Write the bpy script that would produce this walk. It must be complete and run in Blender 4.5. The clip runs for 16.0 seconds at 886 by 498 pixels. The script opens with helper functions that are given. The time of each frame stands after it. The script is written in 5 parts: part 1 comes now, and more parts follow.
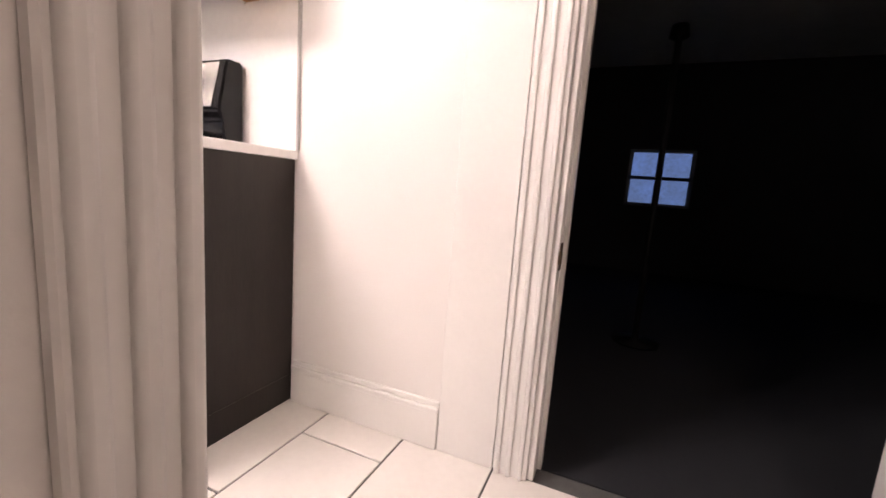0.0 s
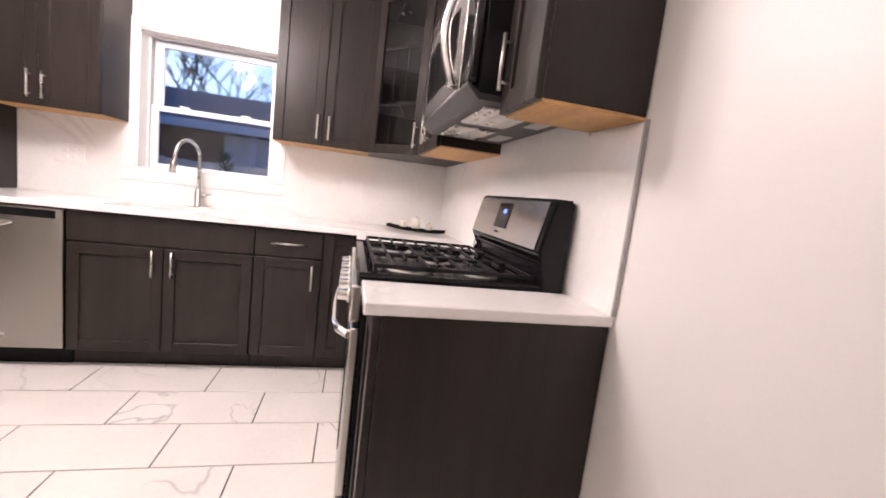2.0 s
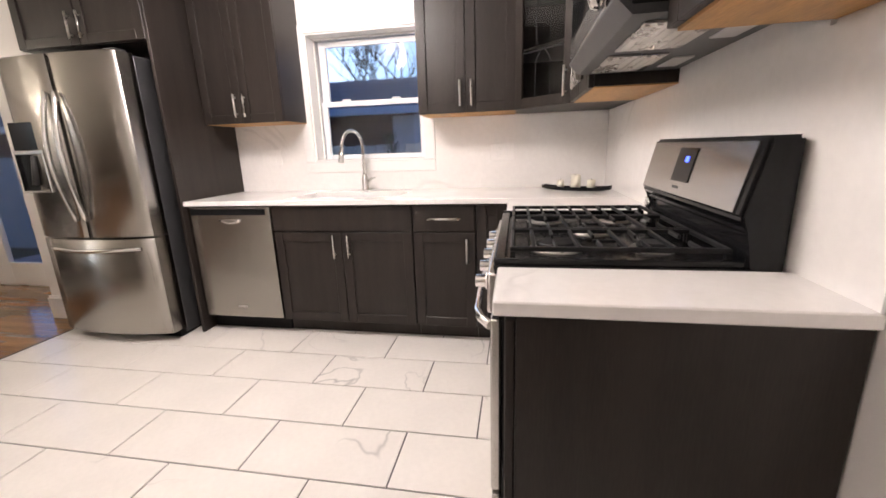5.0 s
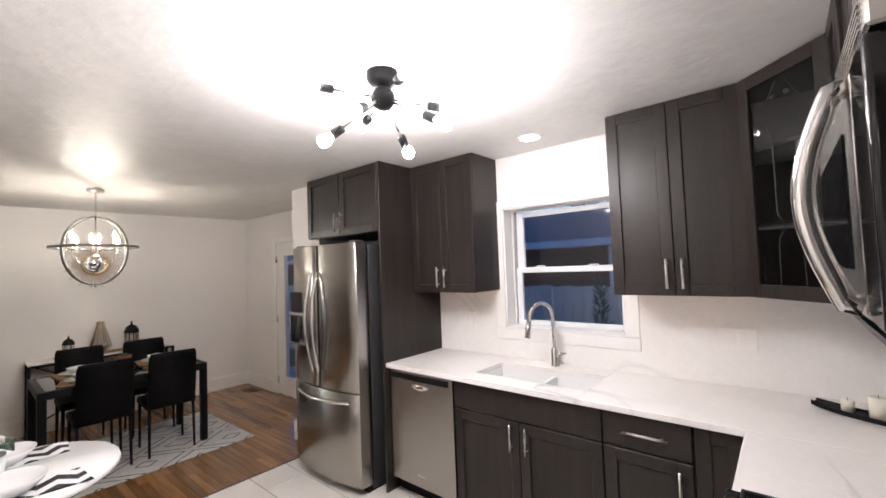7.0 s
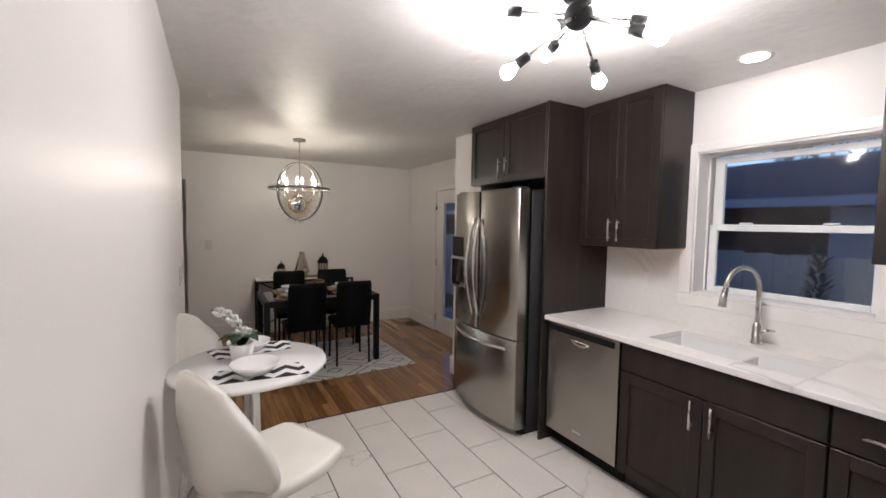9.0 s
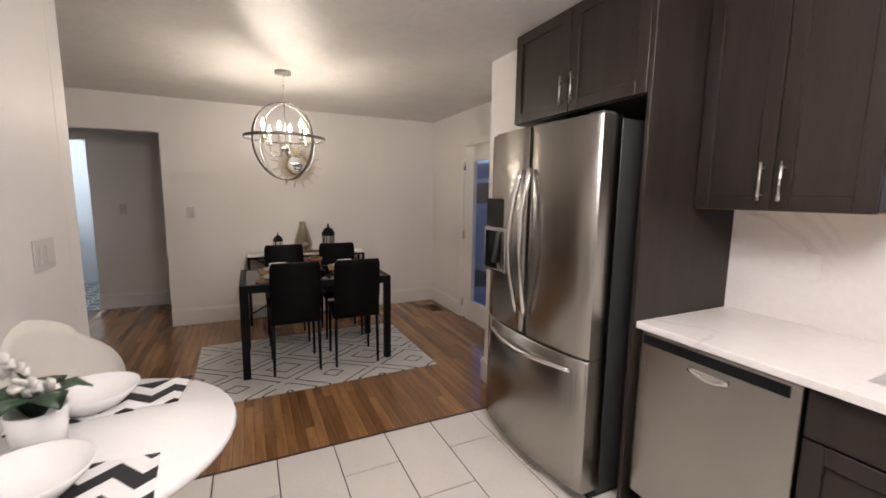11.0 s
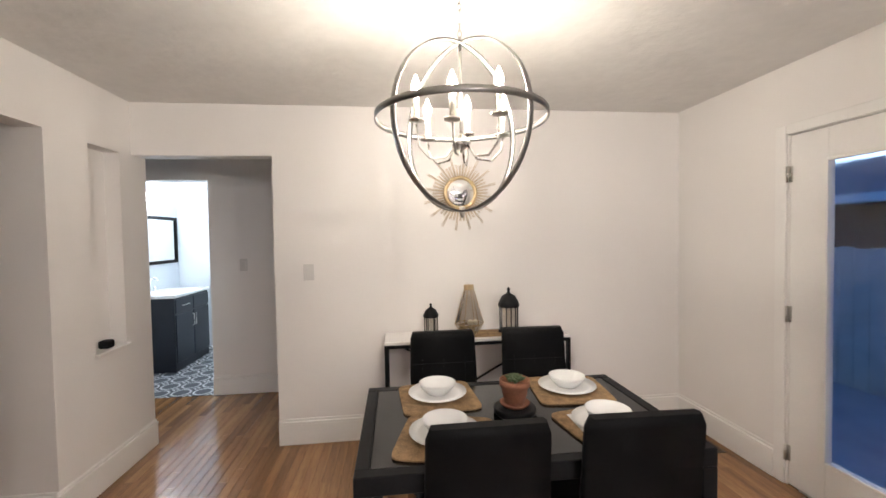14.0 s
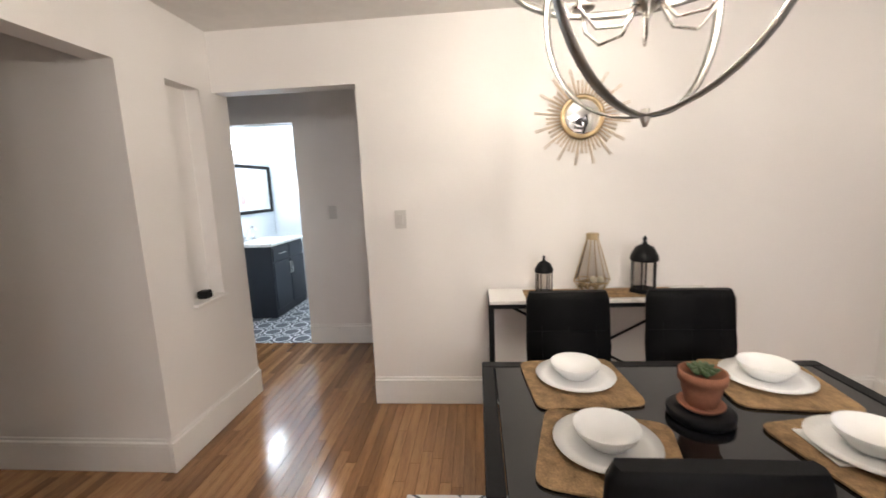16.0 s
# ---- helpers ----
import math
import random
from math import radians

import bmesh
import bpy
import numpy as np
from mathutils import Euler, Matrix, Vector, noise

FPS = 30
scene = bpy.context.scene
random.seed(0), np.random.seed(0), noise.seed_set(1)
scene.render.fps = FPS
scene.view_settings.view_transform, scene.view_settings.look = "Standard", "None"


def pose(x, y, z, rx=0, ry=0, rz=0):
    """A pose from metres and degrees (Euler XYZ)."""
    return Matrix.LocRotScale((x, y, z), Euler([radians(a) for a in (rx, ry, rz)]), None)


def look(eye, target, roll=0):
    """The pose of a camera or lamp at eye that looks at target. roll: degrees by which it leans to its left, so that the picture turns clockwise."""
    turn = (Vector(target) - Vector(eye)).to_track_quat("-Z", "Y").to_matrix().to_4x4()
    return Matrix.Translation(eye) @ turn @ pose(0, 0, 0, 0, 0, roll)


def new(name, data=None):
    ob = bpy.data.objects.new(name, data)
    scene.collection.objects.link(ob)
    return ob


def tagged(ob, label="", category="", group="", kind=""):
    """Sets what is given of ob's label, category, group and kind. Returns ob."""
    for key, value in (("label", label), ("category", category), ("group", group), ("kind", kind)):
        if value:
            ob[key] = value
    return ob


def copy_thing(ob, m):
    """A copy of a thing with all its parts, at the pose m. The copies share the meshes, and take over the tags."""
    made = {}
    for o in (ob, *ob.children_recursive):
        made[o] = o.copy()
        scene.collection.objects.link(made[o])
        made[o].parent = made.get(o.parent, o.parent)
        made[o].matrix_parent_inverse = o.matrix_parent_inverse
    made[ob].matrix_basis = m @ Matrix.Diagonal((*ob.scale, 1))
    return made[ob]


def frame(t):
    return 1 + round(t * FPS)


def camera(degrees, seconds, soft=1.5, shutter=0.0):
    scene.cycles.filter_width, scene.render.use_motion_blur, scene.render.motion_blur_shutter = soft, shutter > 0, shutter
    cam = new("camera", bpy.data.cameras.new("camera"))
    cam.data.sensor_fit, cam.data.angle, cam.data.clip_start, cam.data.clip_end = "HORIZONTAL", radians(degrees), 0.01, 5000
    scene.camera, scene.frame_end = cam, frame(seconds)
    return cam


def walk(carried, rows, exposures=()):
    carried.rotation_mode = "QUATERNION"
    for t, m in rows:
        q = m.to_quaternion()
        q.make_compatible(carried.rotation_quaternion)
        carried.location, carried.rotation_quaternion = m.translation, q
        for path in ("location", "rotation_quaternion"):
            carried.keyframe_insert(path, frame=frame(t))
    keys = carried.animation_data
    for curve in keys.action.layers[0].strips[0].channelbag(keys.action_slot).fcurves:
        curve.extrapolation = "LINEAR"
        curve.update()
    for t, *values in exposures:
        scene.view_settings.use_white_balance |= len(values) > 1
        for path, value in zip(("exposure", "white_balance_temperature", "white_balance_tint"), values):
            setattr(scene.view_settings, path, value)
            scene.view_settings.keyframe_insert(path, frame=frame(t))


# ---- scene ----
cam = camera(95.1, 16.0, soft=1.6, shutter=0.2)
PATH = [
    (0, (3.25, -1.11, 0.82), (2.48, 0.71, 0.53), 4.2),
    (0.5, (3.302, -1.053, 0.891), (2.211, 0.577, 0.502), 7.8),
    (1, (3.265, -0.916, 0.966), (1.864, 0.458, 0.579), 6.2),
    (1.5, (3.155, -0.759, 1.098), (1.504, 0.318, 0.758), 5.0),
    (2, (3.113, -0.693, 1.164), (1.181, -0.234, 0.92), 6.9),
    (2.5, (3.086, -0.676, 1.18), (1.133, -0.368, 0.876), 5.7),
    (3, (3.1, -0.682, 1.175), (1.151, -0.634, 0.73), 1.5),
    (5.5, (2.794, -0.593, 1.228), (0.902, -1.068, 0.789), -0.9),
    (6, (2.619, -0.624, 1.442), (0.807, -1.38, 1.059), -0.6),
    (6.5, (2.573, -0.526, 1.516), (1.006, -1.748, 1.291), -2.0),
    (7, (2.627, -0.485, 1.598), (1.099, -1.773, 1.685), -2.2),
    (7.5, (2.655, -0.49, 1.592), (1.201, -1.863, 1.612), -2.4),
    (8, (2.677, -0.525, 1.557), (1.509, -2.148, 1.498), -0.3),
    (8.5, (2.693, -0.558, 1.56), (1.666, -2.271, 1.464), 0.6),
    (11, (2.156, -1.551, 1.451), (1.304, -3.341, 1.187), 0.8),
    (11.5, (1.986, -1.942, 1.468), (1.391, -3.84, 1.259), 0.3),
    (12, (1.92, -2.396, 1.397), (1.536, -4.343, 1.151), 2.7),
    (12.5, (1.873, -2.78, 1.41), (1.622, -4.754, 1.213), 0.2),
    (13, (1.919, -3.119, 1.44), (2.033, -5.105, 1.229), 0.0),
    (13.5, (2.061, -3.409, 1.438), (1.89, -5.39, 1.223), -1.4),
    (14, (2.117, -3.668, 1.464), (1.886, -5.653, 1.403), -1.0),
    (14.5, (2.179, -3.82, 1.45), (2.031, -5.804, 1.252), -1.3),
    (15, (2.242, -3.893, 1.462), (2.156, -5.88, 1.252), -1.9),
    (15.5, (2.313, -3.955, 1.445), (2.119, -5.92, 1.124), -4.6),
    (16, (2.261, -4.133, 1.416), (2.432, -6.103, 1.113), -2.4),
]
walk(cam, [(t, look(eye, target, roll)) for t, eye, target, roll in PATH],
     [(0, 1.15, 7050, 20), (1, 1.22, 7050, 22), (1.5, 0.85, 6850, 21), (3, 0.42, 6700, 15), (5.5, 0.38, 6800, 12), (6.2, 0.5, 6500, 11), (7, 0.12, 6300, 10),
      (8.5, -0.42, 6350, 9), (11, -0.02, 6650, 12), (12, 0.38, 6850, 12), (13, 0.72, 6600, 11), (14.5, 0.85, 6400, 9), (16, 1.0, 6450, 9)])

# ---- world and light ----
W = bpy.data.worlds.new("dusk")
scene.world = W
W.use_nodes = True
_n = W.node_tree.nodes
_sky = _n.new("ShaderNodeTexSky")
_sky.sky_type = "NISHITA"
_sky.sun_disc = False
_sky.sun_elevation = radians(20)
_sky.sun_rotation = radians(240)
_sky.ozone_density = 4.0
_n["Background"].inputs["Strength"].default_value = 0.08
_tint = _n.new("ShaderNodeMix")
_tint.data_type, _tint.blend_type = "RGBA", "MULTIPLY"
_tint.inputs[0].default_value = 1.0
_tint.inputs[7].default_value = (0.50, 0.78, 1.25, 1)
W.node_tree.links.new(_sky.outputs[0], _tint.inputs[6])
W.node_tree.links.new(_tint.outputs[2], _n["Background"].inputs[0])
BULB_KITCHEN, BULB_DINING, BULB_BATH, CAN = 310.0, 1500.0, 24.0, 70.0


# ---- materials ----
def mat(name, col, rough=0.5, metal=0.0, var=0.06, scale=6.0, fine=60.0, bump=0.02, stretch=(1, 1, 1), coat=0.0, emit=0.0, dark=None, trans=0.0, ior=1.45, rv=0.06):
    m = bpy.data.materials.new(name)
    m.use_nodes = True
    nt = m.node_tree
    b = nt.nodes["Principled BSDF"]
    geo = nt.nodes.new("ShaderNodeTexCoord")
    mp = nt.nodes.new("ShaderNodeMapping")
    mp.inputs["Scale"].default_value = stretch
    nt.links.new(geo.outputs["Object"], mp.inputs[0])
    n1 = nt.nodes.new("ShaderNodeTexNoise")
    n1.inputs["Scale"].default_value = scale
    n1.inputs["Detail"].default_value = 5
    n2 = nt.nodes.new("ShaderNodeTexNoise")
    n2.inputs["Scale"].default_value = fine
    n2.inputs["Detail"].default_value = 3
    for n in (n1, n2):
        nt.links.new(mp.outputs[0], n.inputs["Vector"])
    ad = nt.nodes.new("ShaderNodeMix")
    ad.data_type = "FLOAT"
    ad.inputs[0].default_value = 0.4
    nt.links.new(n1.outputs[0], ad.inputs[2])
    nt.links.new(n2.outputs[0], ad.inputs[3])
    ramp = nt.nodes.new("ShaderNodeValToRGB")
    lo = dark or tuple(c * (1 - 2 * var) for c in col)
    hi = tuple(min(1, c * (1 + var)) for c in col)
    ramp.color_ramp.elements[0].position, ramp.color_ramp.elements[1].position = 0.33, 0.62
    ramp.color_ramp.elements[0].color, ramp.color_ramp.elements[1].color = (*lo, 1), (*hi, 1)
    nt.links.new(ad.outputs[0], ramp.inputs[0])
    nt.links.new(ramp.outputs[0], b.inputs["Base Color"])
    mr = nt.nodes.new("ShaderNodeMapRange")
    mr.inputs["To Min"].default_value, mr.inputs["To Max"].default_value = max(0.02, rough - rv), min(1, rough + rv)
    nt.links.new(n1.outputs[0], mr.inputs["Value"])
    nt.links.new(mr.outputs[0], b.inputs["Roughness"])
    b.inputs["Metallic"].default_value = metal
    b.inputs["Coat Weight"].default_value = coat
    b.inputs["Coat Roughness"].default_value = 0.12
    b.inputs["Transmission Weight"].default_value = trans
    b.inputs["IOR"].default_value = ior
    if bump:
        bp = nt.nodes.new("ShaderNodeBump")
        bp.inputs["Strength"].default_value = bump
        bp.inputs["Distance"].default_value = 0.01
        nt.links.new(ad.outputs[0], bp.inputs["Height"])
        nt.links.new(bp.outputs[0], b.inputs["Normal"])
    if emit:
        b.inputs["Emission Color"].default_value = (*col, 1)
        b.inputs["Emission Strength"].default_value = emit
    return m


def link(nt, a, b):
    nt.links.new(a, b)


def marble(name, base, vein, scale, width, rough, rand=False):
    m = mat(name, base, rough, 0, 0.025, 3, 40, 0.0)
    nt = m.node_tree
    b = nt.nodes["Principled BSDF"]
    tc = nt.nodes["Texture Coordinate"]
    src = tc.outputs["Object"]
    if rand:
        info = nt.nodes.new("ShaderNodeObjectInfo")
        mul = nt.nodes.new("ShaderNodeMath")
        mul.operation = "MULTIPLY"
        mul.inputs[1].default_value = 37.0
        link(nt, info.outputs["Random"], mul.inputs[0])
        av = nt.nodes.new("ShaderNodeVectorMath")
        av.operation = "ADD"
        link(nt, src, av.inputs[0])
        link(nt, mul.outputs[0], av.inputs[1])
        src = av.outputs[0]
    w = nt.nodes.new("ShaderNodeTexNoise")
    w.inputs["Scale"].default_value = scale
    w.inputs["Detail"].default_value = 4
    w.inputs["Distortion"].default_value = 1.2
    link(nt, src, w.inputs["Vector"])
    r = nt.nodes.new("ShaderNodeValToRGB")
    e = r.color_ramp.elements
    e[0].position, e[1].position = 0.5 - width, 0.5 + width
    e[0].color = e[1].color = (0, 0, 0, 1)
    mid = e.new(0.5)
    mid.color = (1, 1, 1, 1)
    link(nt, w.outputs[0], r.inputs[0])
    k = nt.nodes.new("ShaderNodeTexNoise")
    k.inputs["Scale"].default_value = scale * 0.8
    link(nt, src, k.inputs["Vector"])
    kr = nt.nodes.new("ShaderNodeMapRange")
    kr.inputs["From Min"].default_value, kr.inputs["From Max"].default_value = 0.52, 0.68
    link(nt, k.outputs[0], kr.inputs[0])
    mu = nt.nodes.new("ShaderNodeMath")
    mu.operation = "MULTIPLY"
    link(nt, r.outputs[0], mu.inputs[0])
    link(nt, kr.outputs[0], mu.inputs[1])
    mx = nt.nodes.new("ShaderNodeMix")
    mx.data_type = "RGBA"
    link(nt, mu.outputs[0], mx.inputs[0])
    link(nt, nt.nodes["Color Ramp"].outputs[0], mx.inputs[6])
    mx.inputs[7].default_value = (*vein, 1)
    link(nt, mx.outputs[2], b.inputs["Base Color"])
    return m


def plank_wood():
    m = mat("oak_floor", (0.36, 0.19, 0.085), 0.17, 0, 0.22, 2.2, 26, 0.02, (9, 0.7, 1), coat=0.3)
    nt = m.node_tree
    b = nt.nodes["Principled BSDF"]
    info = nt.nodes.new("ShaderNodeObjectInfo")
    at = nt.nodes.new("ShaderNodeAttribute")
    at.attribute_name = "tone"
    ad = nt.nodes.new("ShaderNodeMath")
    ad.operation = "ADD"
    link(nt, info.outputs["Random"], ad.inputs[0])
    link(nt, at.outputs["Fac"], ad.inputs[1])
    fr = nt.nodes.new("ShaderNodeMath")
    fr.operation = "FRACT"
    link(nt, ad.outputs[0], fr.inputs[0])
    r = nt.nodes.new("ShaderNodeValToRGB")
    r.color_ramp.elements[0].color, r.color_ramp.elements[1].color = (0.55, 0.5, 0.45, 1), (1.12, 1.1, 1.05, 1)
    link(nt, fr.outputs[0], r.inputs[0])
    mx = nt.nodes.new("ShaderNodeMix")
    mx.data_type, mx.blend_type = "RGBA", "MULTIPLY"
    mx.inputs[0].default_value = 1
    link(nt, nt.nodes["Color Ramp"].outputs[0], mx.inputs[6])
    link(nt, r.outputs[0], mx.inputs[7])
    link(nt, mx.outputs[2], b.inputs["Base Color"])
    return m


def math_node(nt, op, a, b=None):
    n = nt.nodes.new("ShaderNodeMath")
    n.operation = op
    for i, v in enumerate((a, b)):
        if v is None:
            continue
        if isinstance(v, (int, float)):
            n.inputs[i].default_value = v
        else:
            link(nt, v, n.inputs[i])
    return n.outputs[0]


def rug_material():
    """Cream pile with thin dark nested diamonds, hand-drawn in look."""
    m = mat("rug_pile", (0.72, 0.70, 0.67), 0.95, 0, 0.05, 9, 220, 0.5)
    nt = m.node_tree
    b = nt.nodes["Principled BSDF"]
    tc = nt.nodes["Texture Coordinate"]
    wob = nt.nodes.new("ShaderNodeTexNoise")
    wob.inputs["Scale"].default_value = 14
    link(nt, tc.outputs["Object"], wob.inputs["Vector"])
    off = math_node(nt, "MULTIPLY", math_node(nt, "SUBTRACT", wob.outputs[0], 0.5), 0.10)
    sep = nt.nodes.new("ShaderNodeSeparateXYZ")
    link(nt, tc.outputs["Object"], sep.inputs[0])
    u = math_node(nt, "PINGPONG", math_node(nt, "ADD", sep.outputs[0], 0.08), 0.35)
    v = math_node(nt, "PINGPONG", math_node(nt, "ADD", sep.outputs[1], 0.1), 0.27)
    d = math_node(nt, "ADD", math_node(nt, "ADD", math_node(nt, "DIVIDE", u, 0.35), math_node(nt, "DIVIDE", v, 0.27)), off)
    line = None
    for at_ in (0.24, 0.84, 1.16, 1.62):
        one = math_node(nt, "LESS_THAN", math_node(nt, "ABSOLUTE", math_node(nt, "SUBTRACT", d, at_)), 0.027)
        line = one if line is None else math_node(nt, "MAXIMUM", line, one)
    brk = nt.nodes.new("ShaderNodeTexNoise")
    brk.inputs["Scale"].default_value = 7
    link(nt, tc.outputs["Object"], brk.inputs["Vector"])
    line = math_node(nt, "MULTIPLY", line, math_node(nt, "GREATER_THAN", brk.outputs[0], 0.36))
    mx = nt.nodes.new("ShaderNodeMix")
    mx.data_type = "RGBA"
    link(nt, line, mx.inputs[0])
    link(nt, nt.nodes["Color Ramp"].outputs[0], mx.inputs[6])
    mx.inputs[7].default_value = (0.07, 0.07, 0.075, 1)
    link(nt, mx.outputs[2], b.inputs["Base Color"])
    return m


def pattern_tile():
    """Black and white encaustic-look floor of the bathroom."""
    m = mat("patterned_tile", (0.75, 0.76, 0.78), 0.35)
    nt = m.node_tree
    b = nt.nodes["Principled BSDF"]
    tc = nt.nodes["Texture Coordinate"]
    sep = nt.nodes.new("ShaderNodeSeparateXYZ")
    link(nt, tc.outputs["Object"], sep.inputs[0])
    u = math_node(nt, "PINGPONG", sep.outputs[0], 0.1)
    v = math_node(nt, "PINGPONG", sep.outputs[1], 0.1)
    q = math_node(nt, "MULTIPLY", math_node(nt, "ADD", math_node(nt, "MULTIPLY", u, u), math_node(nt, "MULTIPLY", v, v)), 330)
    c = math_node(nt, "LESS_THAN", math_node(nt, "FRACT", math_node(nt, "MULTIPLY", q, 0.37)), 0.62)
    mx = nt.nodes.new("ShaderNodeMix")
    mx.data_type = "RGBA"
    link(nt, c, mx.inputs[0])
    mx.inputs[6].default_value = (0.75, 0.76, 0.78, 1)
    mx.inputs[7].default_value = (0.06, 0.07, 0.09, 1)
    link(nt, mx.outputs[2], b.inputs["Base Color"])
    return m


def chevron_cloth():
    m = mat("chevron_cloth", (0.8, 0.8, 0.8), 0.9, 0, 0.03, 20, 300, 0.2)
    nt = m.node_tree
    b = nt.nodes["Principled BSDF"]
    tc = nt.nodes["Texture Coordinate"]
    sep = nt.nodes.new("ShaderNodeSeparateXYZ")
    link(nt, tc.outputs["Object"], sep.inputs[0])
    z = math_node(nt, "MULTIPLY", math_node(nt, "PINGPONG", sep.outputs[0], 0.05), 1.0)
    s = math_node(nt, "FRACT", math_node(nt, "MULTIPLY", math_node(nt, "ADD", sep.outputs[1], z), 11.0))
    c = math_node(nt, "LESS_THAN", s, 0.5)
    mx = nt.nodes.new("ShaderNodeMix")
    mx.data_type = "RGBA"
    link(nt, c, mx.inputs[0])
    mx.inputs[6].default_value = (0.78, 0.78, 0.78, 1)
    mx.inputs[7].default_value = (0.02, 0.02, 0.022, 1)
    link(nt, mx.outputs[2], b.inputs["Base Color"])
    return m


WALL = mat("wall_paint", (0.80, 0.77, 0.75), 0.42, 0, 0.012, 1.5, 180, 0.05)
CEIL = mat("ceiling_paint", (0.74, 0.72, 0.70), 0.47, 0, 0.03, 4.2, 15, 0.85)
TRIM = mat("trim_paint", (0.82, 0.80, 0.78), 0.3, 0, 0.012, 3, 60, 0.02)
ESP = mat("espresso_wood", (0.024, 0.0185, 0.016), 0.36, 0, 0.16, 3, 40, 0.03, (6, 6, 0.6))
QUARTZ = marble("quartz_slab", (0.83, 0.81, 0.79), (0.60, 0.585, 0.57), 1.1, 0.018, 0.16)
TILE = marble("marble_tile", (0.82, 0.785, 0.745), (0.40, 0.39, 0.38), 1.15, 0.009, 0.2, True)
GROUT = mat("tile_grout", (0.10, 0.10, 0.10), 0.9, 0, 0.1, 20, 200, 0.1)
STEEL = mat("brushed_steel", (0.39, 0.37, 0.345), 0.26, 1.0, 0.012, 3, 60, 0.0, (90, 90, 0.6), rv=0.012)
STEELH = mat("brushed_steel_across", (0.56, 0.54, 0.51), 0.25, 1.0, 0.012, 3, 60, 0.0, (0.6, 0.6, 90), rv=0.012)
CHROME = mat("bright_chrome", (0.75, 0.74, 0.72), 0.12, 1.0, 0.02, 4, 40, 0)
NICKEL = mat("satin_nickel", (0.58, 0.56, 0.53), 0.28, 1.0, 0.04, 8, 90, 0)
BLACKM = mat("black_metal", (0.008, 0.008, 0.009), 0.45, 0.0, 0.15, 10, 120, 0.03)
BLACKG = mat("black_gloss", (0.008, 0.008, 0.009), 0.08, 0, 0.1, 4, 60, 0)
ENAMEL = mat("black_enamel", (0.010, 0.010, 0.011), 0.2, 0, 0.1, 6, 90, 0.01)
CASTIRON = mat("cast_iron", (0.014, 0.014, 0.015), 0.5, 0, 0.2, 20, 200, 0.12)
DARKGREY = mat("fridge_side", (0.055, 0.055, 0.058), 0.4, 0.3, 0.1, 6, 160, 0.05)
BLACKLEATHER = mat("black_leatherette", (0.004, 0.004, 0.0045), 0.6, 0, 0.15, 14, 260, 0.10)
WHITELEATHER = mat("white_leatherette", (0.78, 0.76, 0.70), 0.42, 0, 0.03, 6, 220, 0.06)
for _m in (CASTIRON, ENAMEL):
    _m.node_tree.nodes["Principled BSDF"].inputs["Specular IOR Level"].default_value = 0.22
for _m in (BLACKM, BLACKLEATHER, ESP):
    _m.node_tree.nodes["Principled BSDF"].inputs["Specular IOR Level"].default_value = 0.32 if _m is ESP else 0.14
for _m in (STEEL, STEELH):
    _m.node_tree.nodes["Principled BSDF"].inputs["Anisotropic"].default_value = 0.85
STEELH.node_tree.nodes["Principled BSDF"].inputs["Anisotropic"].default_value = 0.5
STEEL.node_tree.nodes["Principled BSDF"].inputs["Anisotropic Rotation"].default_value = 0.25
OAK = plank_wood()
GAP = mat("board_gap", (0.05, 0.028, 0.015), 0.8)
PLY = mat("birch_ply", (0.56, 0.31, 0.12), 0.5, 0, 0.14, 2, 30, 0.03, (1, 8, 8))
GLASS = mat("clear_glass", (0.97, 0.98, 0.98), 0.03, 0, 0, 4, 40, 0, trans=1.0, ior=1.38)
SMOKE = mat("smoked_glass", (0.9, 0.87, 0.82), 0.04, 0, 0, 4, 40, 0, trans=1.0, ior=1.04)
MIRROR = mat("mirror_glass", (0.9, 0.9, 0.9), 0.02, 1.0, 0, 4, 40, 0)
VINYL = mat("white_vinyl", (0.80, 0.81, 0.83), 0.32, 0, 0.01, 5, 60, 0)
PORC = mat("white_porcelain", (0.84, 0.84, 0.83), 0.14, 0, 0.01, 6, 60, 0)
JUTE = mat("woven_jute", (0.30, 0.19, 0.095), 0.95, 0, 0.25, 30, 160, 0.6)
TERRA = mat("terracotta", (0.30, 0.125, 0.07), 0.85, 0, 0.12, 14, 120, 0.1)
SUCC = mat("succulent_leaf", (0.075, 0.12, 0.05), 0.5, 0, 0.2, 20, 120, 0.05)
LEAF = mat("dark_leaf", (0.025, 0.055, 0.03), 0.4, 0, 0.2, 12, 80, 0.05)
PETAL = mat("white_petal", (0.8, 0.79, 0.76), 0.6, 0, 0.03, 20, 100, 0.05)
STEM = mat("stem", (0.07, 0.07, 0.03), 0.7)
GOLD = mat("brass_gilt", (0.52, 0.40, 0.24), 0.35, 1.0, 0.08, 12, 90, 0)
RAYS = mat("pale_gilt", (0.62, 0.50, 0.37), 0.5, 0.5, 0.08, 12, 90, 0)
WAX = mat("candle_wax", (0.80, 0.77, 0.66), 0.5, 0, 0.02, 9, 60, 0)
CANDLE = mat("candle_sleeve", (0.75, 0.70, 0.60), 0.5)
NAVY = mat("navy_vanity", (0.018, 0.022, 0.032), 0.4, 0, 0.1, 4, 60, 0.02)
BLUEWALL = mat("bath_paint", (0.74, 0.80, 0.86), 0.5, 0, 0.01, 3, 90, 0.03)
PATTERN = pattern_tile()
RUGM = rug_material()
CHEV = chevron_cloth()
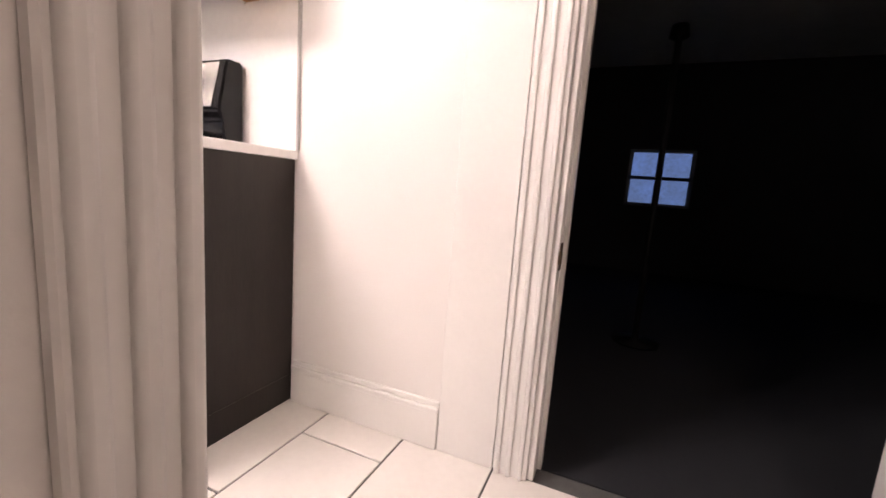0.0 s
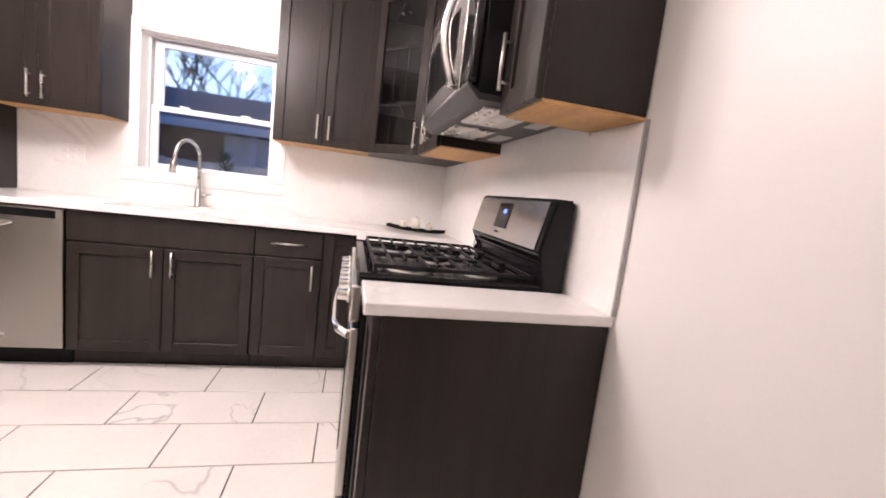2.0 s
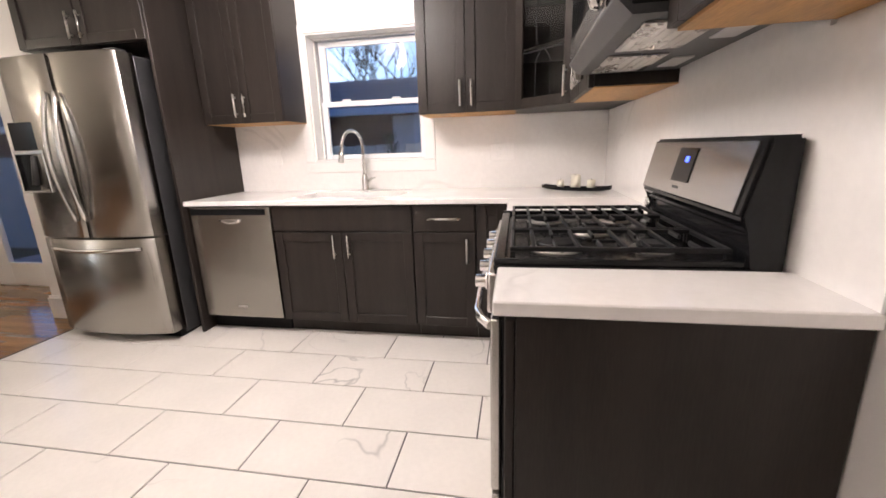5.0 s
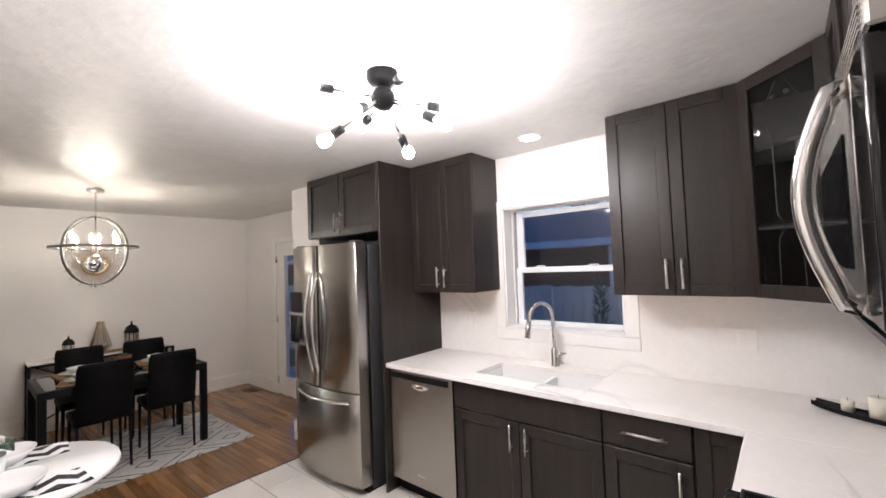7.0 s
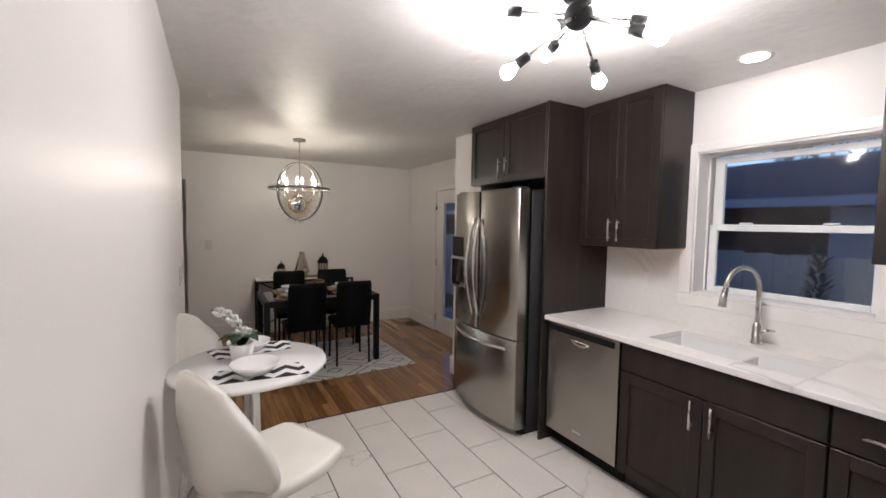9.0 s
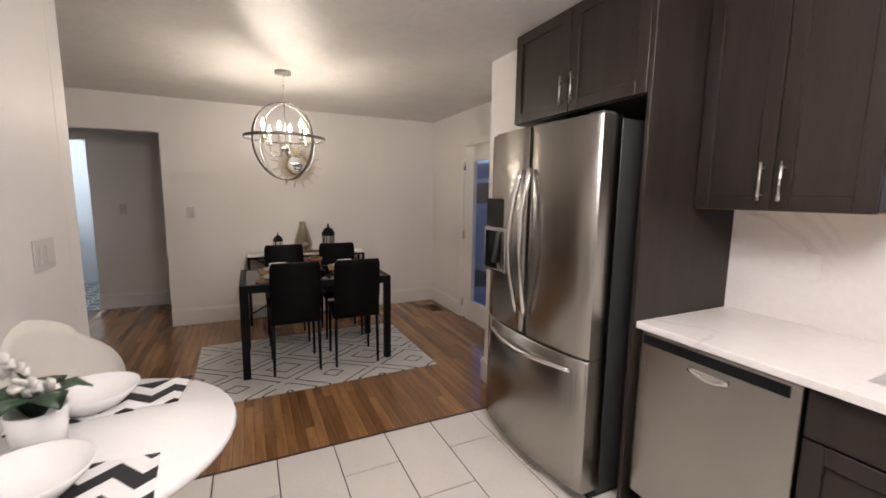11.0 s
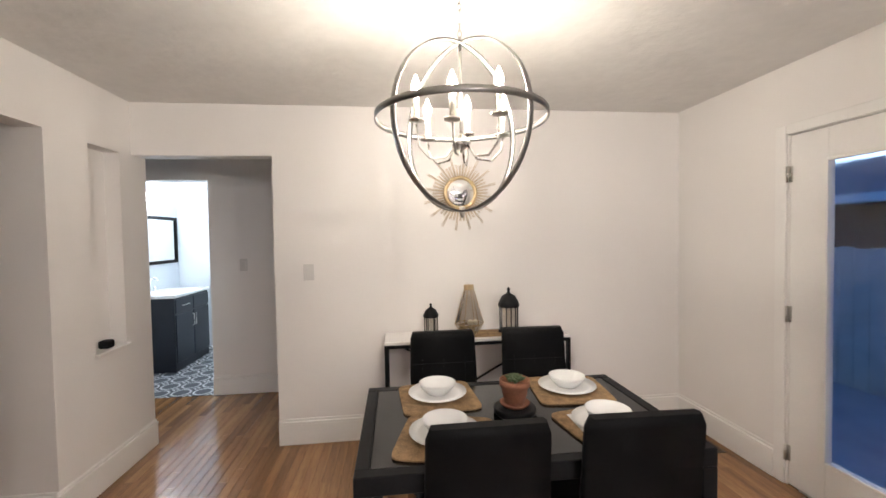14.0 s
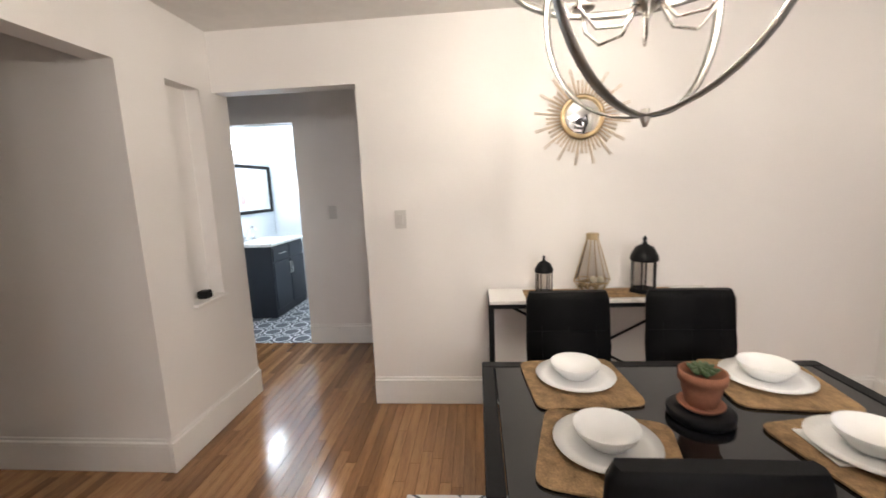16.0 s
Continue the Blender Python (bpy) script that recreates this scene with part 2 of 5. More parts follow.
SAND = mat("driftwood", (0.42, 0.33, 0.22), 0.9, 0, 0.2, 20, 120, 0.2)
PLASTIC = mat("white_plastic", (0.62, 0.60, 0.58), 0.35, 0, 0.01, 6, 60, 0)
DARKBRASS = mat("vent_bronze", (0.10, 0.07, 0.045), 0.5, 0.6, 0.1, 10, 90, 0)
GLOWK = mat("bulb_glow_cool", (1.0, 0.93, 0.92), 0.4, emit=BULB_KITCHEN)
GLOWD = mat("filament_glow_warm", (1.0, 0.90, 0.76), 0.4, emit=BULB_DINING)
BULBGLASS = mat("lit_bulb_glass", (1.0, 0.93, 0.82), 0.05, 0, 0, 4, 40, 0, trans=1.0, ior=1.2, emit=5.0)
# The hoops' backlit shade is put into this metal, darker than the nickel.
HOOP = mat("backlit_hoop_metal", (0.27, 0.26, 0.25), 0.36, 1.0, 0.06, 8, 90, 0)
GLOWB = mat("bath_glow", (0.88, 0.95, 1.0), 0.4, emit=BULB_BATH)
GLOWC = mat("can_glow", (1.0, 0.95, 0.88), 0.4, emit=CAN)
# Emission of the fill dome added over the vestibule.
GLOWV = mat("vestibule_fill_glow", (1.0, 0.85, 0.76), 0.4, emit=12.0)
BLUELED = mat("blue_display", (0.05, 0.10, 1.0), 0.4, emit=3.0)
GRASS = mat("lawn", (0.05, 0.075, 0.03), 0.95, 0, 0.3, 4, 80, 0.4)
PAVE = mat("patio_concrete", (0.40, 0.40, 0.40), 0.85, 0, 0.1, 3, 60, 0.1)
FENCE = mat("vinyl_fence", (0.62, 0.64, 0.62), 0.6, 0, 0.05, 4, 60, 0.05)
SIDING = mat("garage_siding", (0.74, 0.74, 0.72), 0.8, 0, 0.08, 3, 60, 0.05)
BRICKM = mat("garage_brick", (0.16, 0.075, 0.055), 0.9, 0, 0.2, 14, 90, 0.2)
SHINGLE = mat("roof_shingle", (0.20, 0.21, 0.23), 0.9, 0, 0.2, 10, 80, 0.3)
BARK = mat("tree_bark", (0.045, 0.035, 0.03), 0.9, 0, 0.2, 8, 60, 0.3)


# ---- mesh tools ----
class Part:
    """Collects shapes into one mesh."""

    def __init__(self):
        self.bm = bmesh.new()

    def box(self, x0, y0, z0, x1, y1, z1, bev=0.0, seg=1, m=None):
        mm = Matrix.Translation(((x0 + x1) / 2, (y0 + y1) / 2, (z0 + z1) / 2)) @ Matrix.Diagonal((abs(x1 - x0), abs(y1 - y0), abs(z1 - z0), 1))
        g = bmesh.ops.create_cube(self.bm, size=1, matrix=mm)
        vs = g["verts"]
        if bev:
            es = list({e for v in vs for e in v.link_edges})
            r = bmesh.ops.bevel(self.bm, geom=es, offset=bev, segments=seg, profile=0.5, affect="EDGES")
            vs = list({v for f in r["faces"] for v in f.verts} | {v for v in vs if v.is_valid})
            if seg > 1:
                for f in r["faces"]:
                    f.smooth = True
        if m is not None:
            bmesh.ops.transform(self.bm, matrix=m, verts=vs)
        return self

    def rings(self, rings, closed=False, cap=True, smooth=True):
        rows = [[self.bm.verts.new(p) for p in ring] for ring in rings]
        n = len(rows[0])
        for a, b in zip(rows, rows[1:] + ([rows[0]] if closed else [])):
            for i in range(n):
                f = self.bm.faces.new((a[i], a[(i + 1) % n], b[(i + 1) % n], b[i]))
                f.smooth = smooth
        if cap and not closed:
            self.bm.faces.new(list(reversed(rows[0])))
            self.bm.faces.new(rows[-1])
        return self

    def lathe(self, prof, c=(0, 0, 0), seg=20, smooth=True, cap=True):
        """prof: rows of (radius, z)."""
        return self.rings([[(c[0] + r * math.cos(2 * math.pi * i / seg), c[1] + r * math.sin(2 * math.pi * i / seg), c[2] + z) for i in range(seg)] for r, z in prof], smooth=smooth, cap=cap)

    def tube(self, pts, r, seg=8, closed=False, flat=None):
        """A round rod along pts; flat=(a, b) gives a band of half-widths a, b instead."""
        pts = [Vector(p) for p in pts]
        n = len(pts)
        rr = r if isinstance(r, (list, tuple)) else [r] * n
        out, up = [], None
        for i, p in enumerate(pts):
            d = (pts[(i + 1) % n] - pts[i - 1]) if closed else (pts[min(i + 1, n - 1)] - pts[max(i - 1, 0)])
            d.normalize()
            if up is None:
                up = d.orthogonal().normalized()
            up = (up - d * up.dot(d)).normalized()
            s = d.cross(up)
            out.append([p + (up * math.cos(2 * math.pi * k / seg) + s * math.sin(2 * math.pi * k / seg)) * rr[i] for k in range(seg)])
        return self.rings(out, closed=closed)

    def band(self, c, e1, e2, R, w, t, seg=48):
        """A flat hoop: centre, two axes of its plane, radius, width across, thickness."""
        c, e1, e2 = Vector(c), Vector(e1).normalized(), Vector(e2).normalized()
        ax = e1.cross(e2)
        out = []
        for i in range(seg):
            a = 2 * math.pi * i / seg
            d = e1 * math.cos(a) + e2 * math.sin(a)
            out.append([c + d * (R + t) + ax * w, c + d * (R + t) - ax * w, c + d * (R - t) - ax * w, c + d * (R - t) + ax * w])
        return self.rings(out, closed=True)

    def ball(self, c, r, sub=2, sc=(1, 1, 1)):
        g = bmesh.ops.create_icosphere(self.bm, subdivisions=sub, radius=r, matrix=Matrix.Translation(c) @ Matrix.Diagonal((*sc, 1)))
        for v in g["verts"]:
            for f in v.link_faces:
                f.smooth = True
        return self

    def prism(self, poly, z0, z1):
        return self.rings([[(x, y, z0) for x, y in poly], [(x, y, z1) for x, y in poly]], smooth=False)

    def out(self, name, material, parent=None, world=True, label="", kind=""):
        me = bpy.data.meshes.new(name)
        bmesh.ops.recalc_face_normals(self.bm, faces=self.bm.faces)
        self.bm.to_mesh(me)
        self.bm.free()
        me.materials.append(material)
        ob = new(name, me)
        if parent is not None:
            ob.parent = parent
            if world:
                ob.matrix_parent_inverse = parent.matrix_basis.inverted()
        return tagged(ob, label, "", "", kind)


def root(name, x, y, z, label, category, group="", rz=0):
    e = new(name)
    e.empty_display_size = 0.1
    e.matrix_basis = pose(x, y, z, 0, 0, rz)
    return tagged(e, label, category, group)


def slab(name, x0, y0, z0, x1, y1, z1, material, label="", category="", bev=0.0, parent=None, kind="structure"):
    ob = Part().box(x0, y0, z0, x1, y1, z1, bev).out(name, material, parent)
    return tagged(ob, label, category, "", kind)


# ---- large structure ----
H = 2.40
wl = "smooth warm white painted wall"
p = Part()
for y0, z0, y1, z1 in ((0.0, 0, -1.25, H), (-1.25, 0, -2.10, 1.13), (-1.25, 2.015, -2.10, H), (-2.10, 0, -3.72, H)):
    p.box(-0.24, y1, z0, 0.0, y0, z1)
tagged(p.out("wall_west_kitchen", WALL), wl, "wall", "", "structure")
slab("wall_north_kitchen", -0.16, 0.0, 0, 2.857, 0.12, H, WALL, wl, "wall")
p = Part()
p.box(2.85, -3.75, 0, 2.965, -0.91, H).box(2.85, -0.91, 2.06, 2.965, -0.002, H)
tagged(p.out("wall_east_kitchen", WALL), wl, "wall", "", "structure")
slab("wall_kitchen_return", 2.85, -3.871, 0, 3.87, -3.752, H, WALL, wl, "wall")
p = Part()
p.box(3.87, -5.94, 2.05, 4.0, -3.752, H).box(3.87, -6.24, 0, 4.0, -5.94, H)
p.box(3.87, -6.51, 0, 4.0, -6.24, 0.81).box(3.87, -6.51, 2.04, 4.0, -6.24, H).box(3.965, -6.51, 0.81, 4.0, -6.24, 2.04)
p.box(3.87, -6.785, 0, 4.0, -6.51, H)
tagged(p.out("wall_east_dining", WALL), "warm white painted wall with a recessed niche", "wall", "", "structure")
slab("wall_living_south", 4.0, -6.06, 0, 7.0, -5.94, H, WALL, wl, "wall")
slab("wall_living_east", 7.0, -6.06, 0, 7.12, -0.6, H, WALL, wl, "wall")
slab("wall_living_north", 4.4, -0.72, 0, 7.0, -0.6, H, WALL, wl, "wall")
slab("wall_vestibule_east", 4.28, -3.75, 0, 4.4, 0.0, H, WALL, wl, "wall")
p = Part()
p.box(2.858, 0.0, 0, 3.10, 0.15, H).box(3.10, 0.0, 2.04, 3.92, 0.15, H).box(3.92, 0.0, 0, 4.4, 0.15, H)
tagged(p.out("wall_vestibule_north", WALL), "white wall with a doorway to an unlit room", "wall", "", "structure")
p = Part()
p.box(-0.10, -6.75, 0, 2.965, -6.63, H).box(2.965, -6.75, 2.047, 3.87, -6.63, H)
tagged(p.out("wall_south_dining", WALL), wl, "wall", "", "structure")
p = Part()
p.box(-0.26, -4.165, 0, -0.10, -3.72, H).box(-0.26, -4.86, 0, -0.10, -4.165, H).box(-0.26, -5.72, 2.0, -0.10, -4.86, H).box(-0.26, -6.75, 0, -0.10, -5.72, H)
tagged(p.out("wall_west_dining", WALL), wl, "wall", "", "structure")
slab("wall_stub_by_fridge", -0.10, -4.165, 0, 0.54, -3.712, H, WALL, "white wall stub beside the fridge", "wall")
slab("wall_hall_west", 2.3, -7.82, 0, 2.42, -6.75, H, WALL, wl, "wall")
p = Part()
p.box(2.42, -7.82, 0, 3.855, -7.70, H).box(3.855, -7.82, 2.03, 4.62, -7.70, H).box(4.62, -7.82, 0, 6.0, -7.70, H)
tagged(p.out("wall_hall_south", WALL), "white hallway wall with the bathroom doorway", "wall", "", "structure")
slab("wall_hall_north", 4.0, -6.785, 0, 6.0, -6.665, H, WALL, wl, "wall")
slab("wall_hall_east", 6.0, -7.82, 0, 6.12, -6.665, H, WALL, wl, "wall")
slab("wall_bath_west", 3.3, -9.6, 0, 3.42, -7.82, H, BLUEWALL, "pale blue white bathroom wall", "wall")
slab("wall_bath_south", 3.3, -9.72, 0, 5.2, -9.6, H, BLUEWALL, "pale blue white bathroom wall", "wall")
slab("wall_bath_east", 5.08, -9.6, 0, 5.2, -7.82, H, BLUEWALL, "pale blue white bathroom wall", "wall")
# Near-black wall colour stands in for the missing light in this room.
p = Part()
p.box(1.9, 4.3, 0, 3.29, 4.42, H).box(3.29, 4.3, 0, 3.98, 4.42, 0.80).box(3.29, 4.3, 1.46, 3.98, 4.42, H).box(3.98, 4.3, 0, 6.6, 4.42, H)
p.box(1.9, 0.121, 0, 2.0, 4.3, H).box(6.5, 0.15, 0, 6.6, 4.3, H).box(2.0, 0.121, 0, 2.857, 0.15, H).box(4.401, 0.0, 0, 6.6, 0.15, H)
tagged(p.out("wall_dark_room", mat("unlit_wall_shade", (0.05, 0.05, 0.06), 0.7)), "plain walls of an unlit room, its darkness set in their colour", "wall", "", "structure")
slab("ceiling", -0.26, -9.72, H, 7.12, 4.42, H + 0.14, CEIL, "off-white hand-trowelled ceiling with a soft sheen", "ceiling")
slab("subfloor_dining", -0.26, -7.70, -0.14, 7.12, -3.79, -0.012, GAP, "dark gaps under the oak floor", "floor")
slab("subfloor_kitchen", -0.16, -3.79, -0.14, 7.12, 0.07, -0.006, GROUT, "grey grout bed of the tiled floor", "floor")
# Floor colour is almost black to hold the shade of the unlit room.
slab("floor_dark_room", 1.9, 0.07, -0.14, 6.6, 4.42, 0.0, mat("unlit_floor_shade", (0.016, 0.017, 0.022), 0.9), "floor of an unlit room, its darkness set in the colour", "floor")
slab("floor_bath", 3.3, -9.72, -0.14, 5.2, -7.70, 0.004, PATTERN, "black and white patterned bathroom floor tile", "floor")


def baseboard(name, x0, y0, x1, y1, nx, ny, h=0.185, t=0.018):
    """A tall skirting with a rounded cap along a wall line; nx, ny point into the room."""
    p = Part()
    for z0, z1, d in ((0, h - 0.035, t), (h - 0.035, h - 0.018, t + 0.004), (h - 0.018, h, t * 0.55)):
        p.box(min(x0, x1, x0 + nx * d, x1 + nx * d), min(y0, y1, y0 + ny * d, y1 + ny * d), z0, max(x0, x1, x0 + nx * d, x1 + nx * d), max(y0, y1, y0 + ny * d, y1 + ny * d), z1, 0.003)
    return tagged(p.out(name, TRIM), "tall white moulded baseboard", "baseboard", "", "structure")


baseboard("baseboard_dining_south", -0.1, -6.63, 2.965, -6.63, 0, 1)
baseboard("baseboard_dining_west", -0.1, -6.608, -0.1, -5.80, 1, 0)
baseboard("baseboard_dining_west_near", -0.1, -4.80, -0.1, -4.165, 1, 0)
baseboard("baseboard_stub", -0.075, -4.165, 0.54, -4.165, 0, -1)
baseboard("baseboard_stub_end", 0.54, -4.187, 0.54, -3.712, 1, 0)
baseboard("baseboard_dining_east", 3.87, -6.785, 3.87, -5.918, -1, 0)
baseboard("baseboard_living_south", 3.872, -5.94, 7.0, -5.94, 0, 1)
baseboard("baseboard_hall_south", 2.42, -7.70, 3.855, -7.70, 0, 1)
baseboard("baseboard_kitchen_east", 2.85, -3.893, 2.85, -0.91, -1, 0, 0.14)
baseboard("baseboard_kitchen_return", 2.86, -3.871, 3.87, -3.871, 0, -1)
baseboard("baseboard_kitchen_north", 2.215, 0.0, 2.81, 0.0, 0, -1, 0.16)
slab("trim_flat_board", 2.812, -0.012, 0, 2.996, -0.0005, 2.055, TRIM, "flat white board beside the doorway", "trim", 0.002)


def casing(name, x0, x1, y, ny, z1, w=0.085):
    """Moulded door casing on both sides and over an opening in a wall along x."""
    p = Part()
    for a, b in ((x0 - w, x0), (x1, x1 + w)):
        lo, hi = min(y, y + ny * 0.016), max(y, y + ny * 0.016)
        p.box(a, lo, 0, b, hi, z1 + w, 0.003)
        for f in (0.12, 0.45, 0.8):
            c = a + w * f
            p.box(c - 0.007, min(y, y + ny * 0.024), 0, c + 0.007, max(y, y + ny * 0.024), z1 + w * f, 0.004, 2)
    p.box(x0, min(y, y + ny * 0.016), z1, x1, max(y, y + ny * 0.016), z1 + w, 0.003)
    return tagged(p.out(name, TRIM), "white moulded wooden door casing", "door casing", "", "structure")


casing("trim_dark_room_door", 3.10, 3.92, 0.0, -1, 2.04, 0.10)
p = Part()
p.box(3.10, -0.004, 0, 3.118, 0.15, 2.04, 0.002).box(3.902, -0.004, 0, 3.92, 0.15, 2.04, 0.002).box(3.118, 0.06, 0, 3.130, 0.095, 2.03).box(3.118, -0.004, 2.022, 3.902, 0.15, 2.04)
tagged(p.out("door_jamb", TRIM), "white door jamb", "door jamb", "", "structure")
sp = root("strike_plate", 3.12, 0.02, 0.66, "small brass strike plate on the door jamb", "strike plate")
Part().box(3.1182, 0.004, 0.625, 3.122, 0.036, 0.70, 0.001).box(3.1182, -0.010, 0.645, 3.126, 0.004, 0.68, 0.001).out("plate", DARKBRASS, sp)
# hall-side casing of the kitchen opening
p = Part()
for a, w, d in ((-1.0, 0.09, 0.016),):
    p.box(2.965, -1.0, 0, 2.981, -0.912, 2.14, 0.003)
    for c in (-0.985, -0.955, -0.925):
        p.box(2.967, c - 0.008, 0, 2.990, c + 0.008, 2.13, 0.005, 2)
tagged(p.out("trim_kitchen_opening", TRIM), "white moulded casing of the kitchen opening", "door casing", "", "structure")

# kitchen window: flat casing, deep white liner, two sliding sashes
p = Part()
p.box(0.0, -2.178, 1.125, 0.016, -2.10, 2.07, 0.003).box(0.0, -1.25, 1.125, 0.016, -1.173, 2.07, 0.003).box(0.0, -2.10, 2.015, 0.016, -1.25, 2.07, 0.003)
p.box(0.0, -2.178, 1.045, 0.018, -1.173, 1.123, 0.003)
p.box(-0.22, -2.10, 1.13, 0.004, -2.088, 2.015).box(-0.22, -1.262, 1.13, 0.004, -1.25, 2.015).box(-0.22, -2.088, 2.003, 0.004, -1.262, 2.015).box(-0.22, -2.088, 1.124, 0.006, -1.262, 1.138)
for a, b in ((-2.088, -2.076), (-1.274, -1.262)):
    p.box(-0.122, a, 1.138, -0.108, b, 2.003, 0.002).box(-0.205, a, 1.138, -0.192, b, 2.003, 0.002)
p.box(-0.122, -2.076, 1.991, -0.108, -1.274, 2.003, 0.002)
win = tagged(p.out("window_1", TRIM), "white double-hung kitchen window above the sink", "window", "", "structure")
for z0, z1, x, lo in ((1.139, 1.566, -0.14, 0.034), (1.532, 1.99, -0.172, 0.036)):
    p = Part()
    p.box(x - 0.014, -2.075, z0, x + 0.014, -2.028 if lo < 0.035 else -2.018, z1, 0.003).box(x - 0.014, -1.31 if lo < 0.035 else -1.322, z0, x + 0.014, -1.275, z1, 0.003)
    p.box(x - 0.014, -2.028, z0, x + 0.014, -1.31, z0 + lo, 0.003).box(x - 0.014, -2.028, z1 - 0.038, x + 0.014, -1.31, z1, 0.003)
    if lo < 0.035:
        for y in (-1.87, -1.48):
            p.box(x - 0.004, y - 0.032, 1.566, x + 0.024, y + 0.032, 1.580, 0.005, 2)
    p.out("sash", VINYL, win)
    pane = Part().box(x - 0.002, -2.026, z0 + lo, x + 0.002, -1.312, z1 - 0.038).out("pane", GLASS, win)
    pane.visible_shadow = False
# window of the unlit room
p = Part()
for z0, z1 in ((0.80, 1.15), (1.11, 1.46)):
    p.box(3.29, 4.33, z0, 3.33, 4.36, z1).box(3.94, 4.33, z0, 3.98, 4.36, z1).box(3.33, 4.33, z0, 3.94, 4.36, z0 + 0.035).box(3.33, 4.33, z1 - 0.035, 3.94, 4.36, z1)
dw = tagged(p.out("window_2", VINYL), "small double-hung window of an unlit room", "window", "", "structure")
# Emissive blue sheet put behind the window in place of outdoor dusk light.
slab("backdrop_dusk", 0.5, 9.0, -0.5, 8.0, 9.1, 4.0, mat("dusk_glow", (0.10, 0.16, 0.30), 0.9, 0, 0.4, 3, 14, 0, emit=0.35), "glowing blue backdrop that stands for dusk beyond the window", "backdrop")
pl = root("floor_stand", 3.43, 1.5, 0, "thin dark upright stand in the unlit room", "stand")
Part().lathe([(0.13, 0), (0.13, 0.015), (0.02, 0.03), (0.016, 1.7), (0.05, 1.72), (0.04, 1.78)], (3.43, 1.5, 0), 14).out("pole", BLACKM, pl)

# glazed garden door
p = Part()
for y0, z0, y1, z1 in ((-5.72, 0.012, -5.52, 1.995), (-5.0, 0.012, -4.86, 1.995), (-5.52, 0.012, -5.0, 0.24), (-5.52, 1.825, -5.0, 1.995)):
    p.box(-0.145, y0 + 0.002, z0, -0.101, y1 - 0.002 if y1 > -4.9 else y1, z1)
for y0, z0, y1, z1 in ((-5.535, 0.225, -5.515, 1.84), (-5.005, 0.225, -4.985, 1.84), (-5.515, 0.225, -5.005, 0.245), (-5.515, 1.82, -5.005, 1.84)):
    p.box(-0.103, y0, z0, -0.093, y1, z1, 0.003)
door = tagged(p.out("door_1", TRIM), "white door with one full glass pane, closed", "door", "", "structure")
pane = Part().box(-0.128, -5.52, 0.24, -0.122, -5.0, 1.825).out("pane", GLASS, door)
pane.visible_shadow = False
p = Part()
for z in (0.19, 0.99, 1.78):
    p.tube([(-0.088, -5.725, z - 0.045), (-0.088, -5.725, z + 0.045)], 0.008, 8).box(-0.1, -5.745, z - 0.045, -0.096, -5.705, z + 0.045)
p.out("hinge", NICKEL, door)
p = Part()
for z, r in ((0.93, 0.028), (1.08, 0.024)):
    p.rings([[(-0.101 + d, -4.925 + rr * math.cos(a * math.pi / 8), z + rr * math.sin(a * math.pi / 8)) for a in range(16)] for d, rr in ((0, r), (0.012, r), (0.016, 0.012), (0.035, 0.012), (0.04, r * 0.9), (0.055, r), (0.066, r * 0.6))])
p.out("knob", NICKEL, door)
p = Part()
p.box(-0.10, -5.80, 0, -0.086, -5.735, 2.06, 0.003).box(-0.10, -4.86, 0, -0.086, -4.79, 2.06, 0.003).box(-0.10, -5.735, 2.003, -0.086, -4.86, 2.06, 0.003)
tagged(p.out("trim_garden_door", TRIM), "white flat casing of the garden door", "door casing", "", "structure")
slab("door_sill", -0.26, -5.72, -0.02, -0.10, -4.86, 0.01, NICKEL, "metal door sill", "door sill")


# ---- kitchen cabinets ----
def frame_map(o, ang):
    """Local door plane: u along the front, w out of it, z up."""
    return Matrix.Translation(o) @ Matrix.Rotation(radians(ang), 4, "Z")


